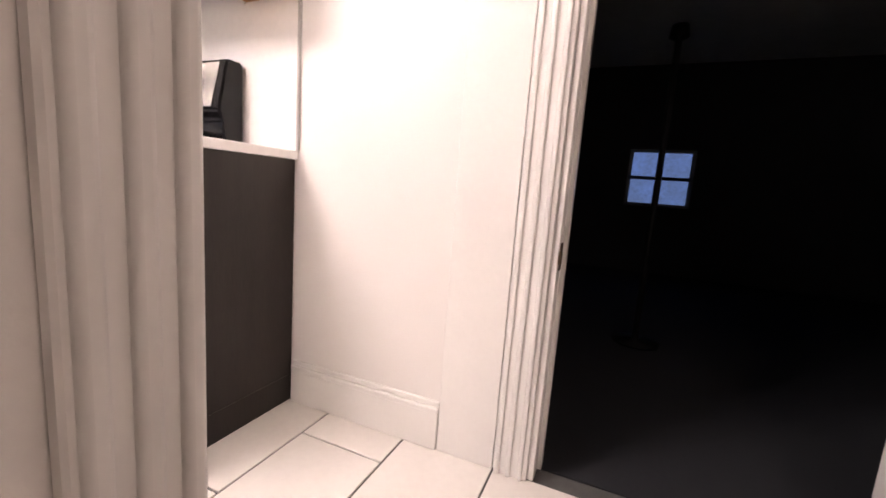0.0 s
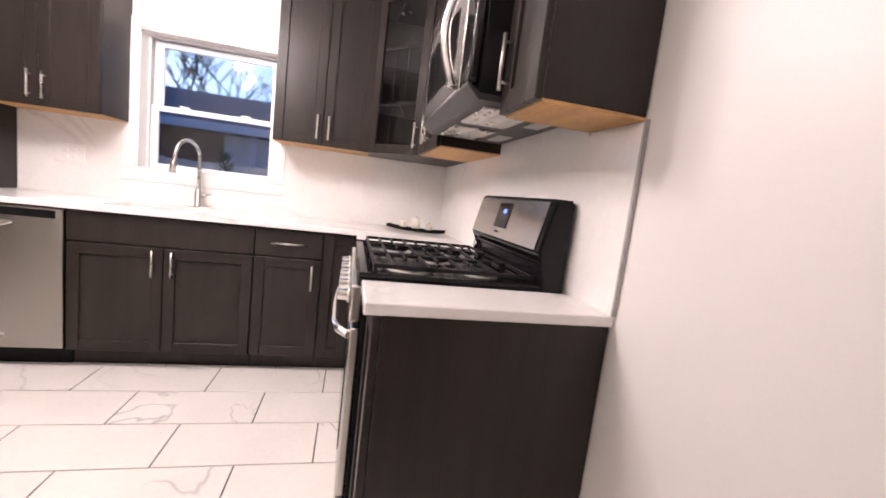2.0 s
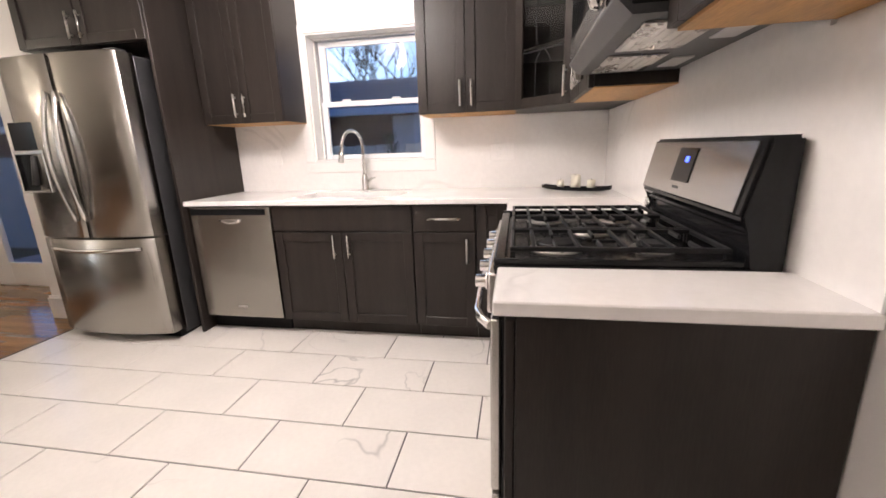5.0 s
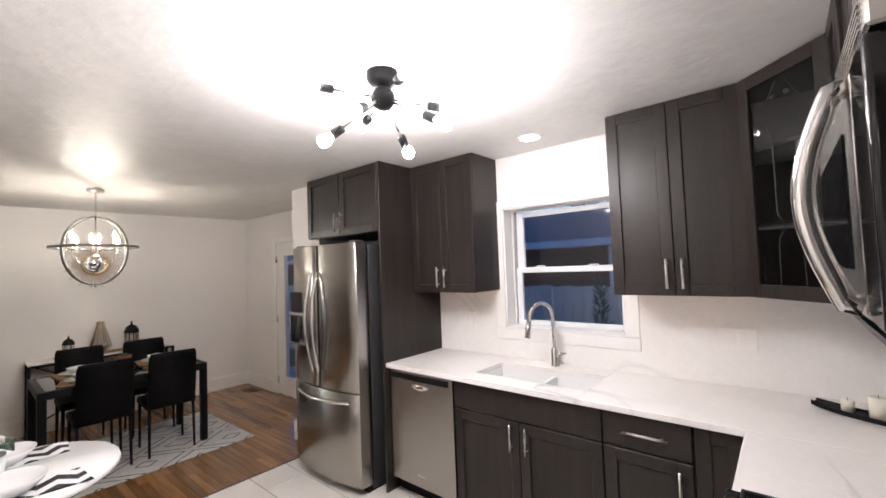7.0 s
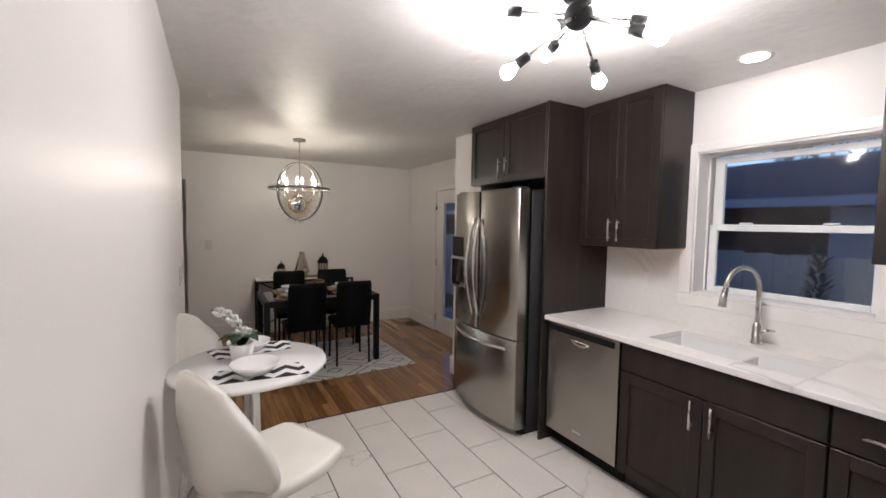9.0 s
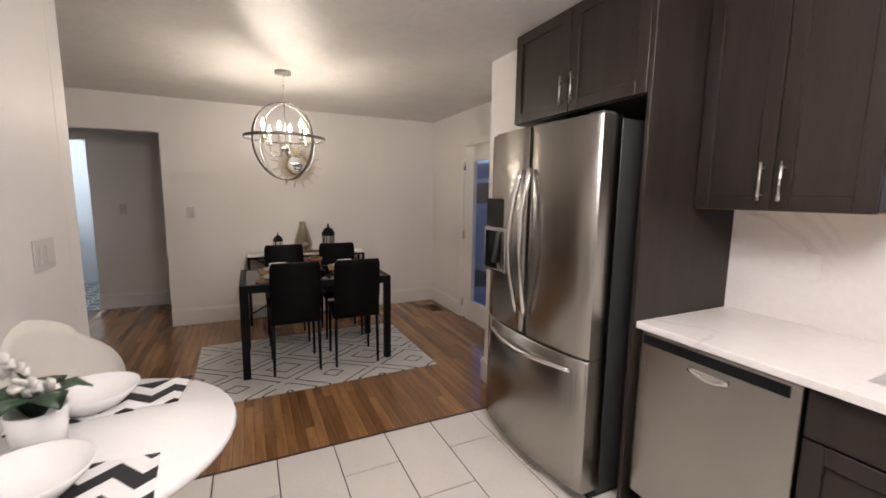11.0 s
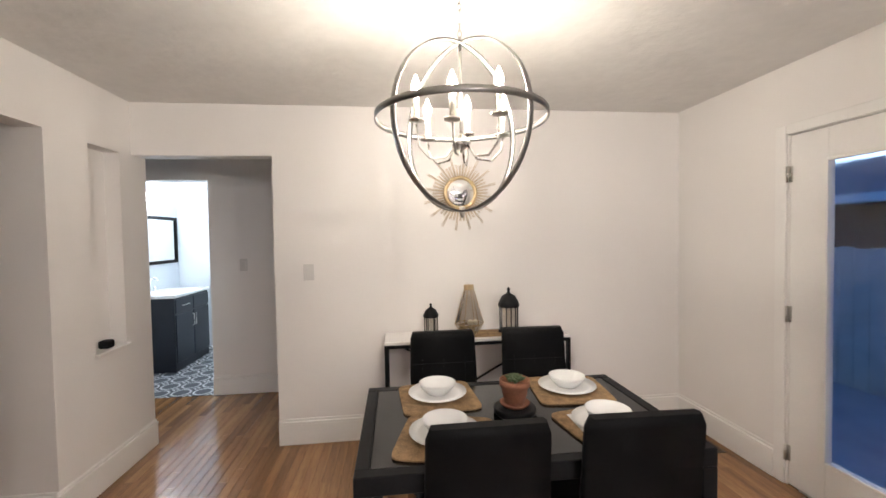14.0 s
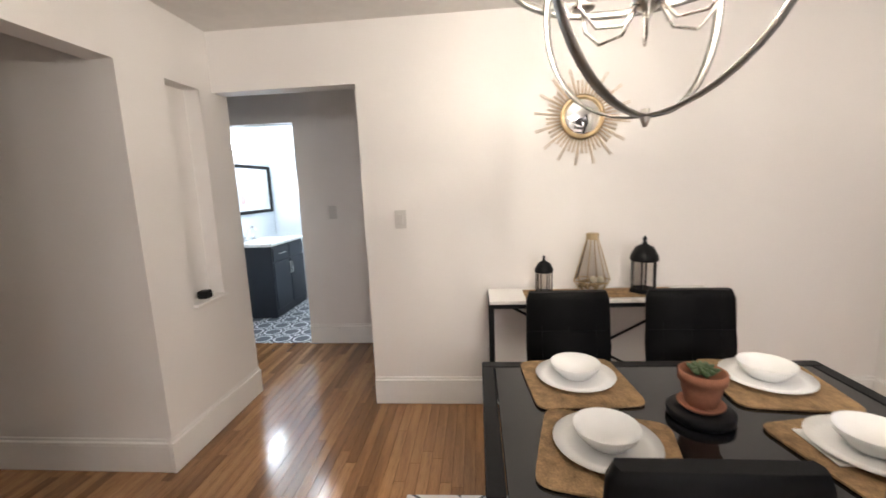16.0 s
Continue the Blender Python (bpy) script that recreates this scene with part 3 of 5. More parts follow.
def shaker(parent, m, u0, u1, z0, z1, handle=None, drawer=False, glass=False):
    """A shaker front in a door plane (u, out, z), with an optional bar handle at (u, z, 'v' or 'h')."""
    g, r = 0.002, 0.058
    u0, u1, z0, z1 = u0 + g, u1 - g, z0 + g, z1 - g
    p = Part()
    if drawer:
        p.box(u0, 0, z0, u1, 0.02, z1, 0.002, 1, m)
    else:
        p.box(u0, 0, z0, u0 + r, 0.02, z1, 0.002, 1, m).box(u1 - r, 0, z0, u1, 0.02, z1, 0.002, 1, m)
        p.box(u0 + r, 0, z0, u1 - r, 0.02, z0 + r, 0.002, 1, m).box(u0 + r, 0, z1 - r, u1 - r, 0.02, z1, 0.002, 1, m)
        if not glass:
            p.box(u0 + r, 0, z0 + r, u1 - r, 0.009, z1 - r, 0, 1, m)
    d = p.out("drawer_front" if drawer else "door", ESP, parent)
    if glass:
        q = Part().box(u0 + r, 0.004, z0 + r, u1 - r, 0.008, z1 - r, 0, 1, m).out("pane", GLASS, d)
        q.parent, q.matrix_parent_inverse = parent, parent.matrix_basis.inverted()
        q = Part()
        zc = [z0 + r, z0 + 0.25, z0 + 0.33, z1 - 0.3, z1 - r]
        um = (u0 + u1) / 2
        for s in (-1, 1):
            pts = [(um + s * 0.055, zc[0]), (um + s * 0.05, zc[1]), (um + s * 0.012, zc[1] + 0.05), (um + s * 0.05, zc[2] + 0.03), (um + s * 0.05, zc[3]), (um + s * 0.10, zc[3] + 0.1), (um + s * 0.02, zc[4] - 0.02)]
            q.tube([m @ Vector((u, 0.009, z)) for u, z in pts], 0.002, 6)
        q.tube([m @ Vector((u0 + r, 0.009, zc[1] + 0.05)), m @ Vector((u1 - r, 0.009, zc[1] + 0.05))], 0.003, 6)
        for s in (-1, 1):
            q.ball(m @ Vector((um + s * 0.03, 0.010, zc[3] + 0.16)), 0.012, 1)
        q.out("leaded_came", DARKGREY, parent, label="thin leaded lines on the glass")
    if handle:
        u, z, way = handle
        a = 0.075 if way == "v" else 0.10
        p = Part()
        e = (0, a) if way == "v" else (a, 0)
        p.tube([m @ Vector((u - e[0], 0.045, z - e[1])), m @ Vector((u + e[0], 0.045, z + e[1]))], 0.0065, 8)
        for s in (-0.7, 0.7):
            p.tube([m @ Vector((u + s * e[0], 0.018, z + s * e[1])), m @ Vector((u + s * e[0], 0.045, z + s * e[1]))], 0.005, 6)
        p.out("handle", NICKEL, parent, label="brushed nickel bar handle")
    return d


MW = frame_map((0, 0, 0), 0)
west = lambda x: Matrix(((0, 1, 0, x), (-1, 0, 0, 0), (0, 0, 1, 0), (0, 0, 0, 1)))   # u = -y, out = +x
north = lambda y: Matrix(((1, 0, 0, 0), (0, -1, 0, y), (0, 0, 1, 0), (0, 0, 0, 1)))  # u = x, out = -y
CAB = "dark espresso-stained wooden "

c = root("base_cabinet", 0.3, -0.42, 0, CAB + "corner base cabinet under white quartz", "cabinet", "base cabinets")
Part().box(0.004, -0.83, 0.10, 0.595, -0.004, 0.884).box(0.004, -0.83, 0, 0.53, -0.004, 0.10).box(0.596, -0.60, 0.10, 1.205, -0.004, 0.884).out("body", ESP, c)
shaker(c, west(0.595), 0.648, 0.828, 0.105, 0.875)
c = root("base_cabinet", 0.3, -1.02, 0, CAB + "base cabinet with one drawer and one door", "cabinet", "base cabinets")
Part().box(0.004, -1.213, 0.10, 0.595, -0.832, 0.884).box(0.004, -1.213, 0, 0.53, -0.832, 0.10).out("body", ESP, c)
shaker(c, west(0.595), 0.835, 1.212, 0.715, 0.875, (1.02, 0.795, "h"), True)
shaker(c, west(0.595), 0.835, 1.212, 0.105, 0.71, (0.885, 0.60, "v"))
c = root("base_cabinet", 0.3, -1.68, 0, CAB + "sink base cabinet with two doors", "cabinet", "base cabinets")
Part().box(0.004, -2.137, 0.10, 0.595, -1.216, 0.66).box(0.56, -2.137, 0.66, 0.595, -1.216, 0.884).box(0.004, -2.137, 0, 0.53, -1.216, 0.10).out("body", ESP, c)
shaker(c, west(0.595), 1.217, 2.136, 0.715, 0.875, None, True)
shaker(c, west(0.595), 1.217, 1.676, 0.105, 0.71, (1.63, 0.62, "v"))
shaker(c, west(0.595), 1.677, 2.136, 0.105, 0.71, (1.725, 0.62, "v"))
c = root("end_panel", 2.08, -0.3, 0, CAB + "narrow end cabinet beside the range", "cabinet")
Part().box(1.982, -0.60, 0.10, 2.205, -0.004, 0.884, 0.002).box(1.982, -0.53, 0, 2.203, -0.004, 0.10).out("body", ESP, c)
shaker(c, north(-0.602), 1.982, 2.205, 0.105, 0.875)

for y0, y1 in ((0.609, 1.212), (2.139, 2.738)):
    c = root("wall_cabinet", 0.16, -(y0 + y1) / 2, 1.406, CAB + "wall cabinet with two shaker doors", "cabinet", "wall cabinets")
    Part().box(0.003, -y1, 1.412, 0.31, -y0, 2.398).out("body", ESP, c)
    Part().box(0.004, -y1 + 0.002, 1.406, 0.309, -y0 - 0.002, 1.411).out("underside", PLY, c)
    mid = (y0 + y1) / 2
    shaker(c, west(0.31), y0, mid, 1.406, 2.395, (mid - 0.035, 1.52, "v"))
    shaker(c, west(0.31), mid, y1, 1.406, 2.395, (mid + 0.035, 1.52, "v"))
# diagonal corner cabinet, hollow behind its glass
c = root("corner_cabinet", 0.25, -0.25, 1.406, CAB + "diagonal corner cabinet with a leaded glass door", "cabinet", "wall cabinets")
p = Part()
poly = [(0.003, -0.003), (0.608, -0.003), (0.608, -0.31), (0.31, -0.607), (0.003, -0.607)]
for z0, z1 in ((1.408, 1.43), (2.37, 2.398), (1.72, 1.735), (2.05, 2.065)):
    p.prism(poly, z0, z1)
p.box(0.003, -0.607, 1.43, 0.02, -0.02, 2.37).box(0.003, -0.02, 1.43, 0.608, -0.003, 2.37).box(0.59, -0.31, 1.43, 0.608, -0.02, 2.37).box(0.02, -0.607, 1.43, 0.31, -0.59, 2.37)
p.out("body", ESP, c)
mdiag = Matrix.Translation((0.31, -0.607, 0)) @ Matrix.Rotation(radians(45), 4, "Z") @ Matrix(((1, 0, 0, 0), (0, -1, 0, 0), (0, 0, 1, 0), (0, 0, 0, 1)))
shaker(c, mdiag, 0.0, 0.42, 1.406, 2.395, (0.385, 1.52, "v"), glass=True)
# over-range cabinets
c = root("wall_cabinet", 0.9, -0.16, 1.406, CAB + "wall cabinet between corner and microwave", "cabinet", "wall cabinets")
Part().box(0.612, -0.31, 1.412, 1.196, -0.003, 2.398).out("body", ESP, c)
Part().box(0.614, -0.309, 1.406, 1.194, -0.004, 1.411).out("underside", PLY, c)
shaker(c, north(-0.31), 0.63, 0.912, 1.406, 2.395, (0.87, 1.52, "v"))
shaker(c, north(-0.31), 0.914, 1.195, 1.406, 2.395, (0.955, 1.52, "v"))
c = root("wall_cabinet", 1.58, -0.16, 1.91, CAB + "short wall cabinet above the microwave", "cabinet", "wall cabinets")
Part().box(1.2, -0.31, 1.912, 1.965, -0.003, 2.398).out("body", ESP, c)
shaker(c, north(-0.31), 1.2, 1.582, 1.912, 2.395, (1.54, 2.02, "v"))
shaker(c, north(-0.31), 1.584, 1.965, 1.912, 2.395, (1.625, 2.02, "v"))
c = root("wall_cabinet", 2.08, -0.16, 1.406, CAB + "narrow end wall cabinet with plywood underside", "cabinet", "wall cabinets")
Part().box(1.968, -0.285, 1.424, 2.205, -0.003, 2.398, 0.002).out("body", ESP, c)
Part().box(1.97, -0.284, 1.415, 2.203, -0.004, 1.423).out("underside", PLY, c, label="light plywood underside")
shaker(c, north(-0.285), 1.968, 2.205, 1.418, 2.395, (2.01, 1.55, "v"))
# tall panel and fridge cabinet
c = root("fridge_surround", 0.33, -3.2, 0, CAB + "tall panel and cabinet around the fridge", "cabinet")
Part().box(0.003, -2.762, 0, 0.66, -2.742, 2.398, 0.002).out("panel", ESP, c)
Part().box(0.003, -3.70, 1.88, 0.64, -2.764, 2.398).out("body", ESP, c)
shaker(c, west(0.64), 2.766, 3.23, 1.882, 2.395, (3.19, 1.99, "v"))
shaker(c, west(0.64), 3.232, 3.698, 1.882, 2.395, (3.27, 1.99, "v"))

# ---- counters, splash, sink ----
c = root("countertop", 0.32, -1.37, 0.884, "white quartz countertop with faint grey veins", "countertop")
SX0, SX1, SY0, SY1 = 0.17, 0.50, -2.05, -1.33
p = Part()
p.box(0.0, SY1, 0.884, 0.645, -0.001, 0.914, 0.003).box(0.0, -2.741, 0.884, 0.645, SY0, 0.914, 0.003)
p.box(0.0, SY0, 0.8845, SX0, SY1, 0.9138).box(SX1, SY0, 0.8845, 0.6449, SY1, 0.9138)
p.box(0.6452, -0.645, 0.884, 1.207, -0.001, 0.914, 0.003)
p.out("slab", QUARTZ, c)
Part().box(1.981, -0.645, 0.884, 2.214, -0.001, 0.914, 0.003).out("slab", QUARTZ, c)
c = root("backsplash", 0.01, -1.0, 0.914, "full-height white quartz backsplash with faint veins", "backsplash")
p = Part()
p.box(0.0005, -1.171, 0.9145, 0.011, -0.011, 1.405).box(0.0005, -2.7415, 0.9145, 0.011, -2.178, 1.405).box(0.0005, -2.178, 0.9145, 0.011, -1.171, 1.044)
p.box(0.0005, -0.0105, 0.9145, 2.212, -0.0005, 1.405)
p.box(1.2, -0.0105, 1.405, 1.965, -0.0005, 1.56)
p.out("slab", QUARTZ, c)
Part().box(2.212, -0.013, 0.9145, 2.220, -0.0005, 1.416, 0.001).out("edge_trim", mat("edge_grey", (0.42, 0.41, 0.40), 0.4), c, label="thin metal edge trim")
c = root("sink", 0.33, -1.69, 0.72, "white undermount double-bowl sink", "sink")
p = Part()
for y0, y1 in ((SY0, -1.66), (-1.64, SY1)):
    p.box(SX0 - 0.008, y0 - 0.008, 0.70, SX1 + 0.008, y1 + 0.008, 0.71).box(SX0 - 0.01, y0 - 0.01, 0.71, SX0, y1 + 0.01, 0.883).box(SX1, y0 - 0.01, 0.71, SX1 + 0.01, y1 + 0.01, 0.883)
    p.box(SX0, y0 - 0.01, 0.71, SX1, y0, 0.883 if y0 < -2 else 0.87).box(SX0, y1, 0.71, SX1, y1 + 0.01, 0.87 if y1 < -1.5 else 0.883)
p.out("bowl", PORC, c)
c = root("faucet", 0.09, -1.69, 0.914, "brushed nickel pull-down kitchen faucet", "faucet")
p = Part()
fx, fy = 0.09, -1.69
p.lathe([(0.027, 0), (0.027, 0.012), (0.022, 0.02), (0.022, 0.10), (0.016, 0.11), (0.013, 0.12)], (fx, fy, 0.914), 16)
pts = [(fx, fy, 1.02), (fx, fy, 1.2)] + [(fx + 0.10 - 0.10 * math.cos(a), fy - 0.035 * (1 - math.cos(a)), 1.225 + 0.11 * math.sin(a)) for a in [i * math.pi / 12 for i in range(13)]]
p.tube(pts, 0.012, 10)
e = Vector(pts[-1])
p.tube([e, e + Vector((0.012, -0.004, -0.05)), e + Vector((0.02, -0.006, -0.10))], [0.014, 0.017, 0.019], 12)
p.tube([(fx, fy + 0.018, 0.985), (fx + 0.005, fy + 0.05, 1.0)], 0.011, 10).tube([(fx + 0.005, fy + 0.05, 1.0), (fx + 0.03, fy + 0.09, 1.01)], [0.008, 0.006], 8)
p.out("body", NICKEL, c)


# ---- appliances ----
def dishwasher():
    c = root("dishwasher", 0.3, -2.44, 0, "stainless steel dishwasher with pocket handle", "dishwasher")
    Part().box(0.01, -2.735, 0.10, 0.59, -2.143, 0.88).box(0.01, -2.735, 0, 0.54, -2.143, 0.10).out("body", BLACKM, c)
    Part().box(0.592, -2.735, 0.115, 0.625, -2.143, 0.874, 0.006, 2).out("door", STEEL, c)
    Part().box(0.60, -2.712, 0.822, 0.6285, -2.175, 0.862, 0.002, 2).out("control_strip", BLACKM, c, label="dark grey control strip")
    p = Part()
    hy = -2.43
    p.tube([(0.628, hy - 0.075 + 0.15 * i / 8, 0.79 - 0.022 * math.sin(math.pi * i / 8)) for i in range(9)], 0.009, 8)
    p.box(0.622, hy - 0.07, 0.77, 0.630, hy + 0.07, 0.795, 0.003)
    p.out("handle", CHROME, c)
    Part().box(0.6252, -2.47, 0.185, 0.6262, -2.40, 0.20).out("badge", NICKEL, c)


dishwasher()


def fridge():
    y0, y1, ym = -3.68, -2.835, -3.26
    c = root("fridge", 0.4, ym, 0, "stainless french-door fridge with ice dispenser", "fridge")
    Part().box(0.03, y0 + 0.005, 0.02, 0.70, y1 - 0.005, 1.79, 0.006).out("body", DARKGREY, c, label="dark grey steel cabinet")

    def bowed(a, b, z0, z1):
        """A door with a front that bows outward across the fridge's width."""
        xs = [a + (b - a) * i / 10 for i in range(11)]
        fr = [(0.815 + 0.055 * (1 - ((y - ym) / 0.45) ** 2), y) for y in xs]
        fr[0] = (fr[0][0] - 0.008, fr[0][1])
        fr[-1] = (fr[-1][0] - 0.008, fr[-1][1])
        poly = [(0.705, a)] + fr + [(0.705, b)]
        q = Part()
        q.rings([[(x - (0.006 if e else 0), y, z) for x, y in poly] for z, e in ((z0, 1), (z0 + 0.006, 0), (z1 - 0.006, 0), (z1, 1))], smooth=False)
        for f in q.bm.faces:
            n = f.normal
            if abs(f.calc_center_median().x) > 0.80:
                f.smooth = True
        return q

    for a, b in ((y0, ym - 0.003), (ym + 0.003, y1)):
        bowed(a, b, 0.72, 1.80).out("door", STEEL, c)
    bowed(y0, y1, 0.06, 0.71).out("drawer", STEEL, c)
    for s in (-1, 1):
        pts = []
        for i in range(17):
            t = i / 16
            pts.append((0.885 + 0.055 * math.sin(math.pi * t), ym + s * (0.035 + 0.012 * math.sin(math.pi * t)), 0.83 + 0.76 * t))
        Part().tube(pts, 0.014, 10).out("handle", CHROME, c, label="long bowed steel handle")
    pts = [(0.865 + 0.05 * math.sin(math.pi * i / 16) - 0.03 * abs(i / 8 - 1) ** 2, -3.60 + 0.68 * i / 16, 0.645 + 0.02 * math.sin(math.pi * i / 16) * 0) for i in range(17)]
    Part().tube(pts, 0.013, 10).out("handle", CHROME, c, label="long bowed steel handle")
    dy0, dy1 = -3.67, -3.45
    p = Part()
    p.box(0.80, dy0, 1.27, 0.856, dy1, 1.435, 0.003)
    p.out("dispenser_display", BLACKG, c, label="black glass dispenser display")
    p = Part()
    p.box(0.80, dy0, 1.02, 0.846, dy1, 1.245).out("dispenser_recess", ENAMEL, c, label="dark dispenser recess")
    p = Part()
    p.box(0.80, dy0 - 0.004, 1.245, 0.866, dy1 + 0.004, 1.268, 0.003).box(0.80, dy0 - 0.008, 1.01, 0.862, dy0, 1.25, 0.002).box(0.80, dy1, 1.01, 0.872, dy1 + 0.008, 1.25, 0.002).box(0.80, dy0 - 0.004, 1.01, 0.868, dy1 + 0.004, 1.022, 0.002)
    p.out("dispenser_trim", CHROME, c)
    Part().tube([(0.852, -3.54, 1.235), (0.858, -3.55, 1.15), (0.852, -3.575, 1.06)], [0.014, 0.016, 0.02], 8).out("paddle", DARKGREY, c)
    for y in (y0 + 0.06, y1 - 0.06):
        Part().box(0.72, y - 0.04, 1.795, 0.80, y + 0.04, 1.815, 0.004).out("hinge_cover", DARKGREY, c)
    Part().box(0.08, y0 + 0.02, 0.0, 0.74, y1 - 0.02, 0.055).out("foot", BLACKM, c)


fridge()


def gas_range():
    x0, x1 = 1.213, 1.975
    c = root("range", 1.58, -0.33, 0, "stainless gas range with black cooktop", "range")
    Part().box(x0, -0.635, 0.03, x1, -0.02, 0.90, 0.003).out("body", ENAMEL, c)
    Part().box(x0, -0.665, 0.24, x1, -0.637, 0.77, 0.006, 2).out("oven_door", STEELH, c)
    Part().box(x0 + 0.10, -0.669, 0.33, x1 - 0.10, -0.666, 0.66).out("oven_window", BLACKG, c)
    Part().box(x0, -0.662, 0.06, x1, -0.637, 0.225, 0.006, 2).out("drawer", STEELH, c)
    Part().box(x0, -0.672, 0.785, x1, -0.637, 0.895, 0.008, 2).out("control_panel", STEELH, c)
    for i in range(5):
        x = x0 + 0.09 + i * 0.145
        kn = Part()
        kn.rings([[(x + r * math.cos(a * math.pi / 8), -0.672 - d, 0.845 + r * math.sin(a * math.pi / 8)) for a in range(16)] for r, d in ((0.026, 0), (0.026, 0.008), (0.019, 0.010), (0.017, 0.036), (0.013, 0.038))])
        kn.out("knob", CHROME, c)
    for z, w in ((0.735, 0.04),):
        n = 14
        pts = [(x0 + 0.04 + (x1 - x0 - 0.08) * i / n, -0.665 - w * min(1, 3 * math.sin(math.pi * i / n)) - 0.012 * math.sin(math.pi * i / n), z) for i in range(n + 1)]
        Part().tube(pts, 0.013, 10).out("handle", CHROME, c)
    p = Part()
    p.box(x0 - 0.004, -0.655, 0.90, x1 + 0.004, -0.06, 0.918, 0.006, 2)
    p.box(x0 - 0.004, -0.655, 0.918, x0 + 0.02, -0.10, 0.934, 0.005, 2).box(x1 - 0.02, -0.655, 0.918, x1 + 0.004, -0.10, 0.934, 0.005, 2).box(x0 + 0.02, -0.655, 0.918, x1 - 0.02, -0.625, 0.930, 0.004, 2)
    p.out("cooktop", ENAMEL, c)
    for bx, by, r in ((x0 + 0.17, -0.49, 0.05), (x0 + 0.17, -0.24, 0.04), (x1 - 0.17, -0.49, 0.055), (x1 - 0.17, -0.24, 0.04), ((x0 + x1) / 2, -0.36, 0.045)):
        Part().lathe([(r + 0.02, 0.918), (r + 0.015, 0.924), (r, 0.926)], (bx, by, 0), 20).out("burner_base", NICKEL, c)
        Part().lathe([(r, 0.926), (r, 0.936), (r - 0.008, 0.94)], (bx, by, 0), 20).out("burner_cap", CASTIRON, c)
    w = (x1 - x0 - 0.04) / 3
    for i in range(3):
        g = Part()
        a, b = x0 + 0.02 + i * w + 0.004, x0 + 0.02 + (i + 1) * w - 0.004
        z0, z1 = 0.945, 0.957
        g.box(a, -0.615, z0, a + 0.012, -0.115, z1, 0.002).box(b - 0.012, -0.615, z0, b, -0.115, z1, 0.002)
        for k in range(10):
            y = -0.615 + k * 0.0545
            if k in (2, 4, 6, 8):
                g.box(a + 0.012, y, z0, a + 0.085, y + 0.008, z1, 0.002).box(b - 0.085, y, z0, b - 0.012, y + 0.008, z1, 0.002)
            else:
                g.box(a + 0.012, y, z0, b - 0.012, y + 0.009, z1, 0.002)
        m_ = (a + b) / 2
        g.box(m_ - 0.005, -0.40, z0 - 0.002, m_ + 0.005, -0.33, z0 + 0.006, 0.002)
        for gx in (a + 0.006, b - 0.006):
            for gy in (-0.609, -0.121):
                g.box(gx - 0.006, gy - 0.006, 0.918, gx + 0.006, gy + 0.006, z0)
        g.out("grate", CASTIRON, c)
    # back console
    q = Part()
    prof = [(-0.02, 0.90), (-0.095, 0.90), (-0.095, 1.0), (-0.125, 1.03), (-0.085, 1.205), (-0.02, 1.205)]
    q.rings([[(x, y, z) for y, z in prof] for x in (x0 + 0.045, x1 + 0.003)], smooth=False)
    bmesh.ops.bevel(q.bm, geom=list(q.bm.edges), offset=0.008, segments=2, affect="EDGES")
    q.out("console", ENAMEL, c)
    sl = Vector((0, 0.040, 0.175)).normalized()
    nn = Vector((0, -0.175, 0.040)).normalized()

    def face(a, b, u0, u1, d):
        o = Vector((0, -0.125, 1.03))
        return [Vector((x, 0, 0)) + o + sl * u + nn * d for x, u in ((a, u0), (b, u0), (b, u1), (a, u1))]

    def plate(name, a, b, u0, u1, d, material, lab=""):
        q = Part()
        q.rings([face(a, b, u0, u1, 0.0), face(a, b, u0, u1, d)], smooth=False)
        q.out(name, material, c, label=lab)

    plate("console_face", x0 + 0.065, x1 - 0.028, 0.010, 0.167, 0.004, STEELH)
    plate("display", x0 + 0.325, x0 + 0.45, 0.050, 0.15, 0.007, BLACKG)
    plate("digits", x0 + 0.392, x0 + 0.415, 0.108, 0.125, 0.0085, BLUELED, "blue lit clock digits")
    plate("badge", x0 + 0.35, x0 + 0.39, 0.028, 0.036, 0.0055, DARKGREY)
    kn = Part()
    kn.lathe([(0.022, 0), (0.022, 0.012), (0.016, 0.014)], (0, 0, 0), 16)
    bmesh.ops.transform(kn.bm, matrix=Matrix.Translation((x0 + 0.075, -0.1, 0.975)) @ Matrix.Rotation(radians(90), 4, "X"), verts=kn.bm.verts)
    kn.out("knob", CHROME, c)


gas_range()


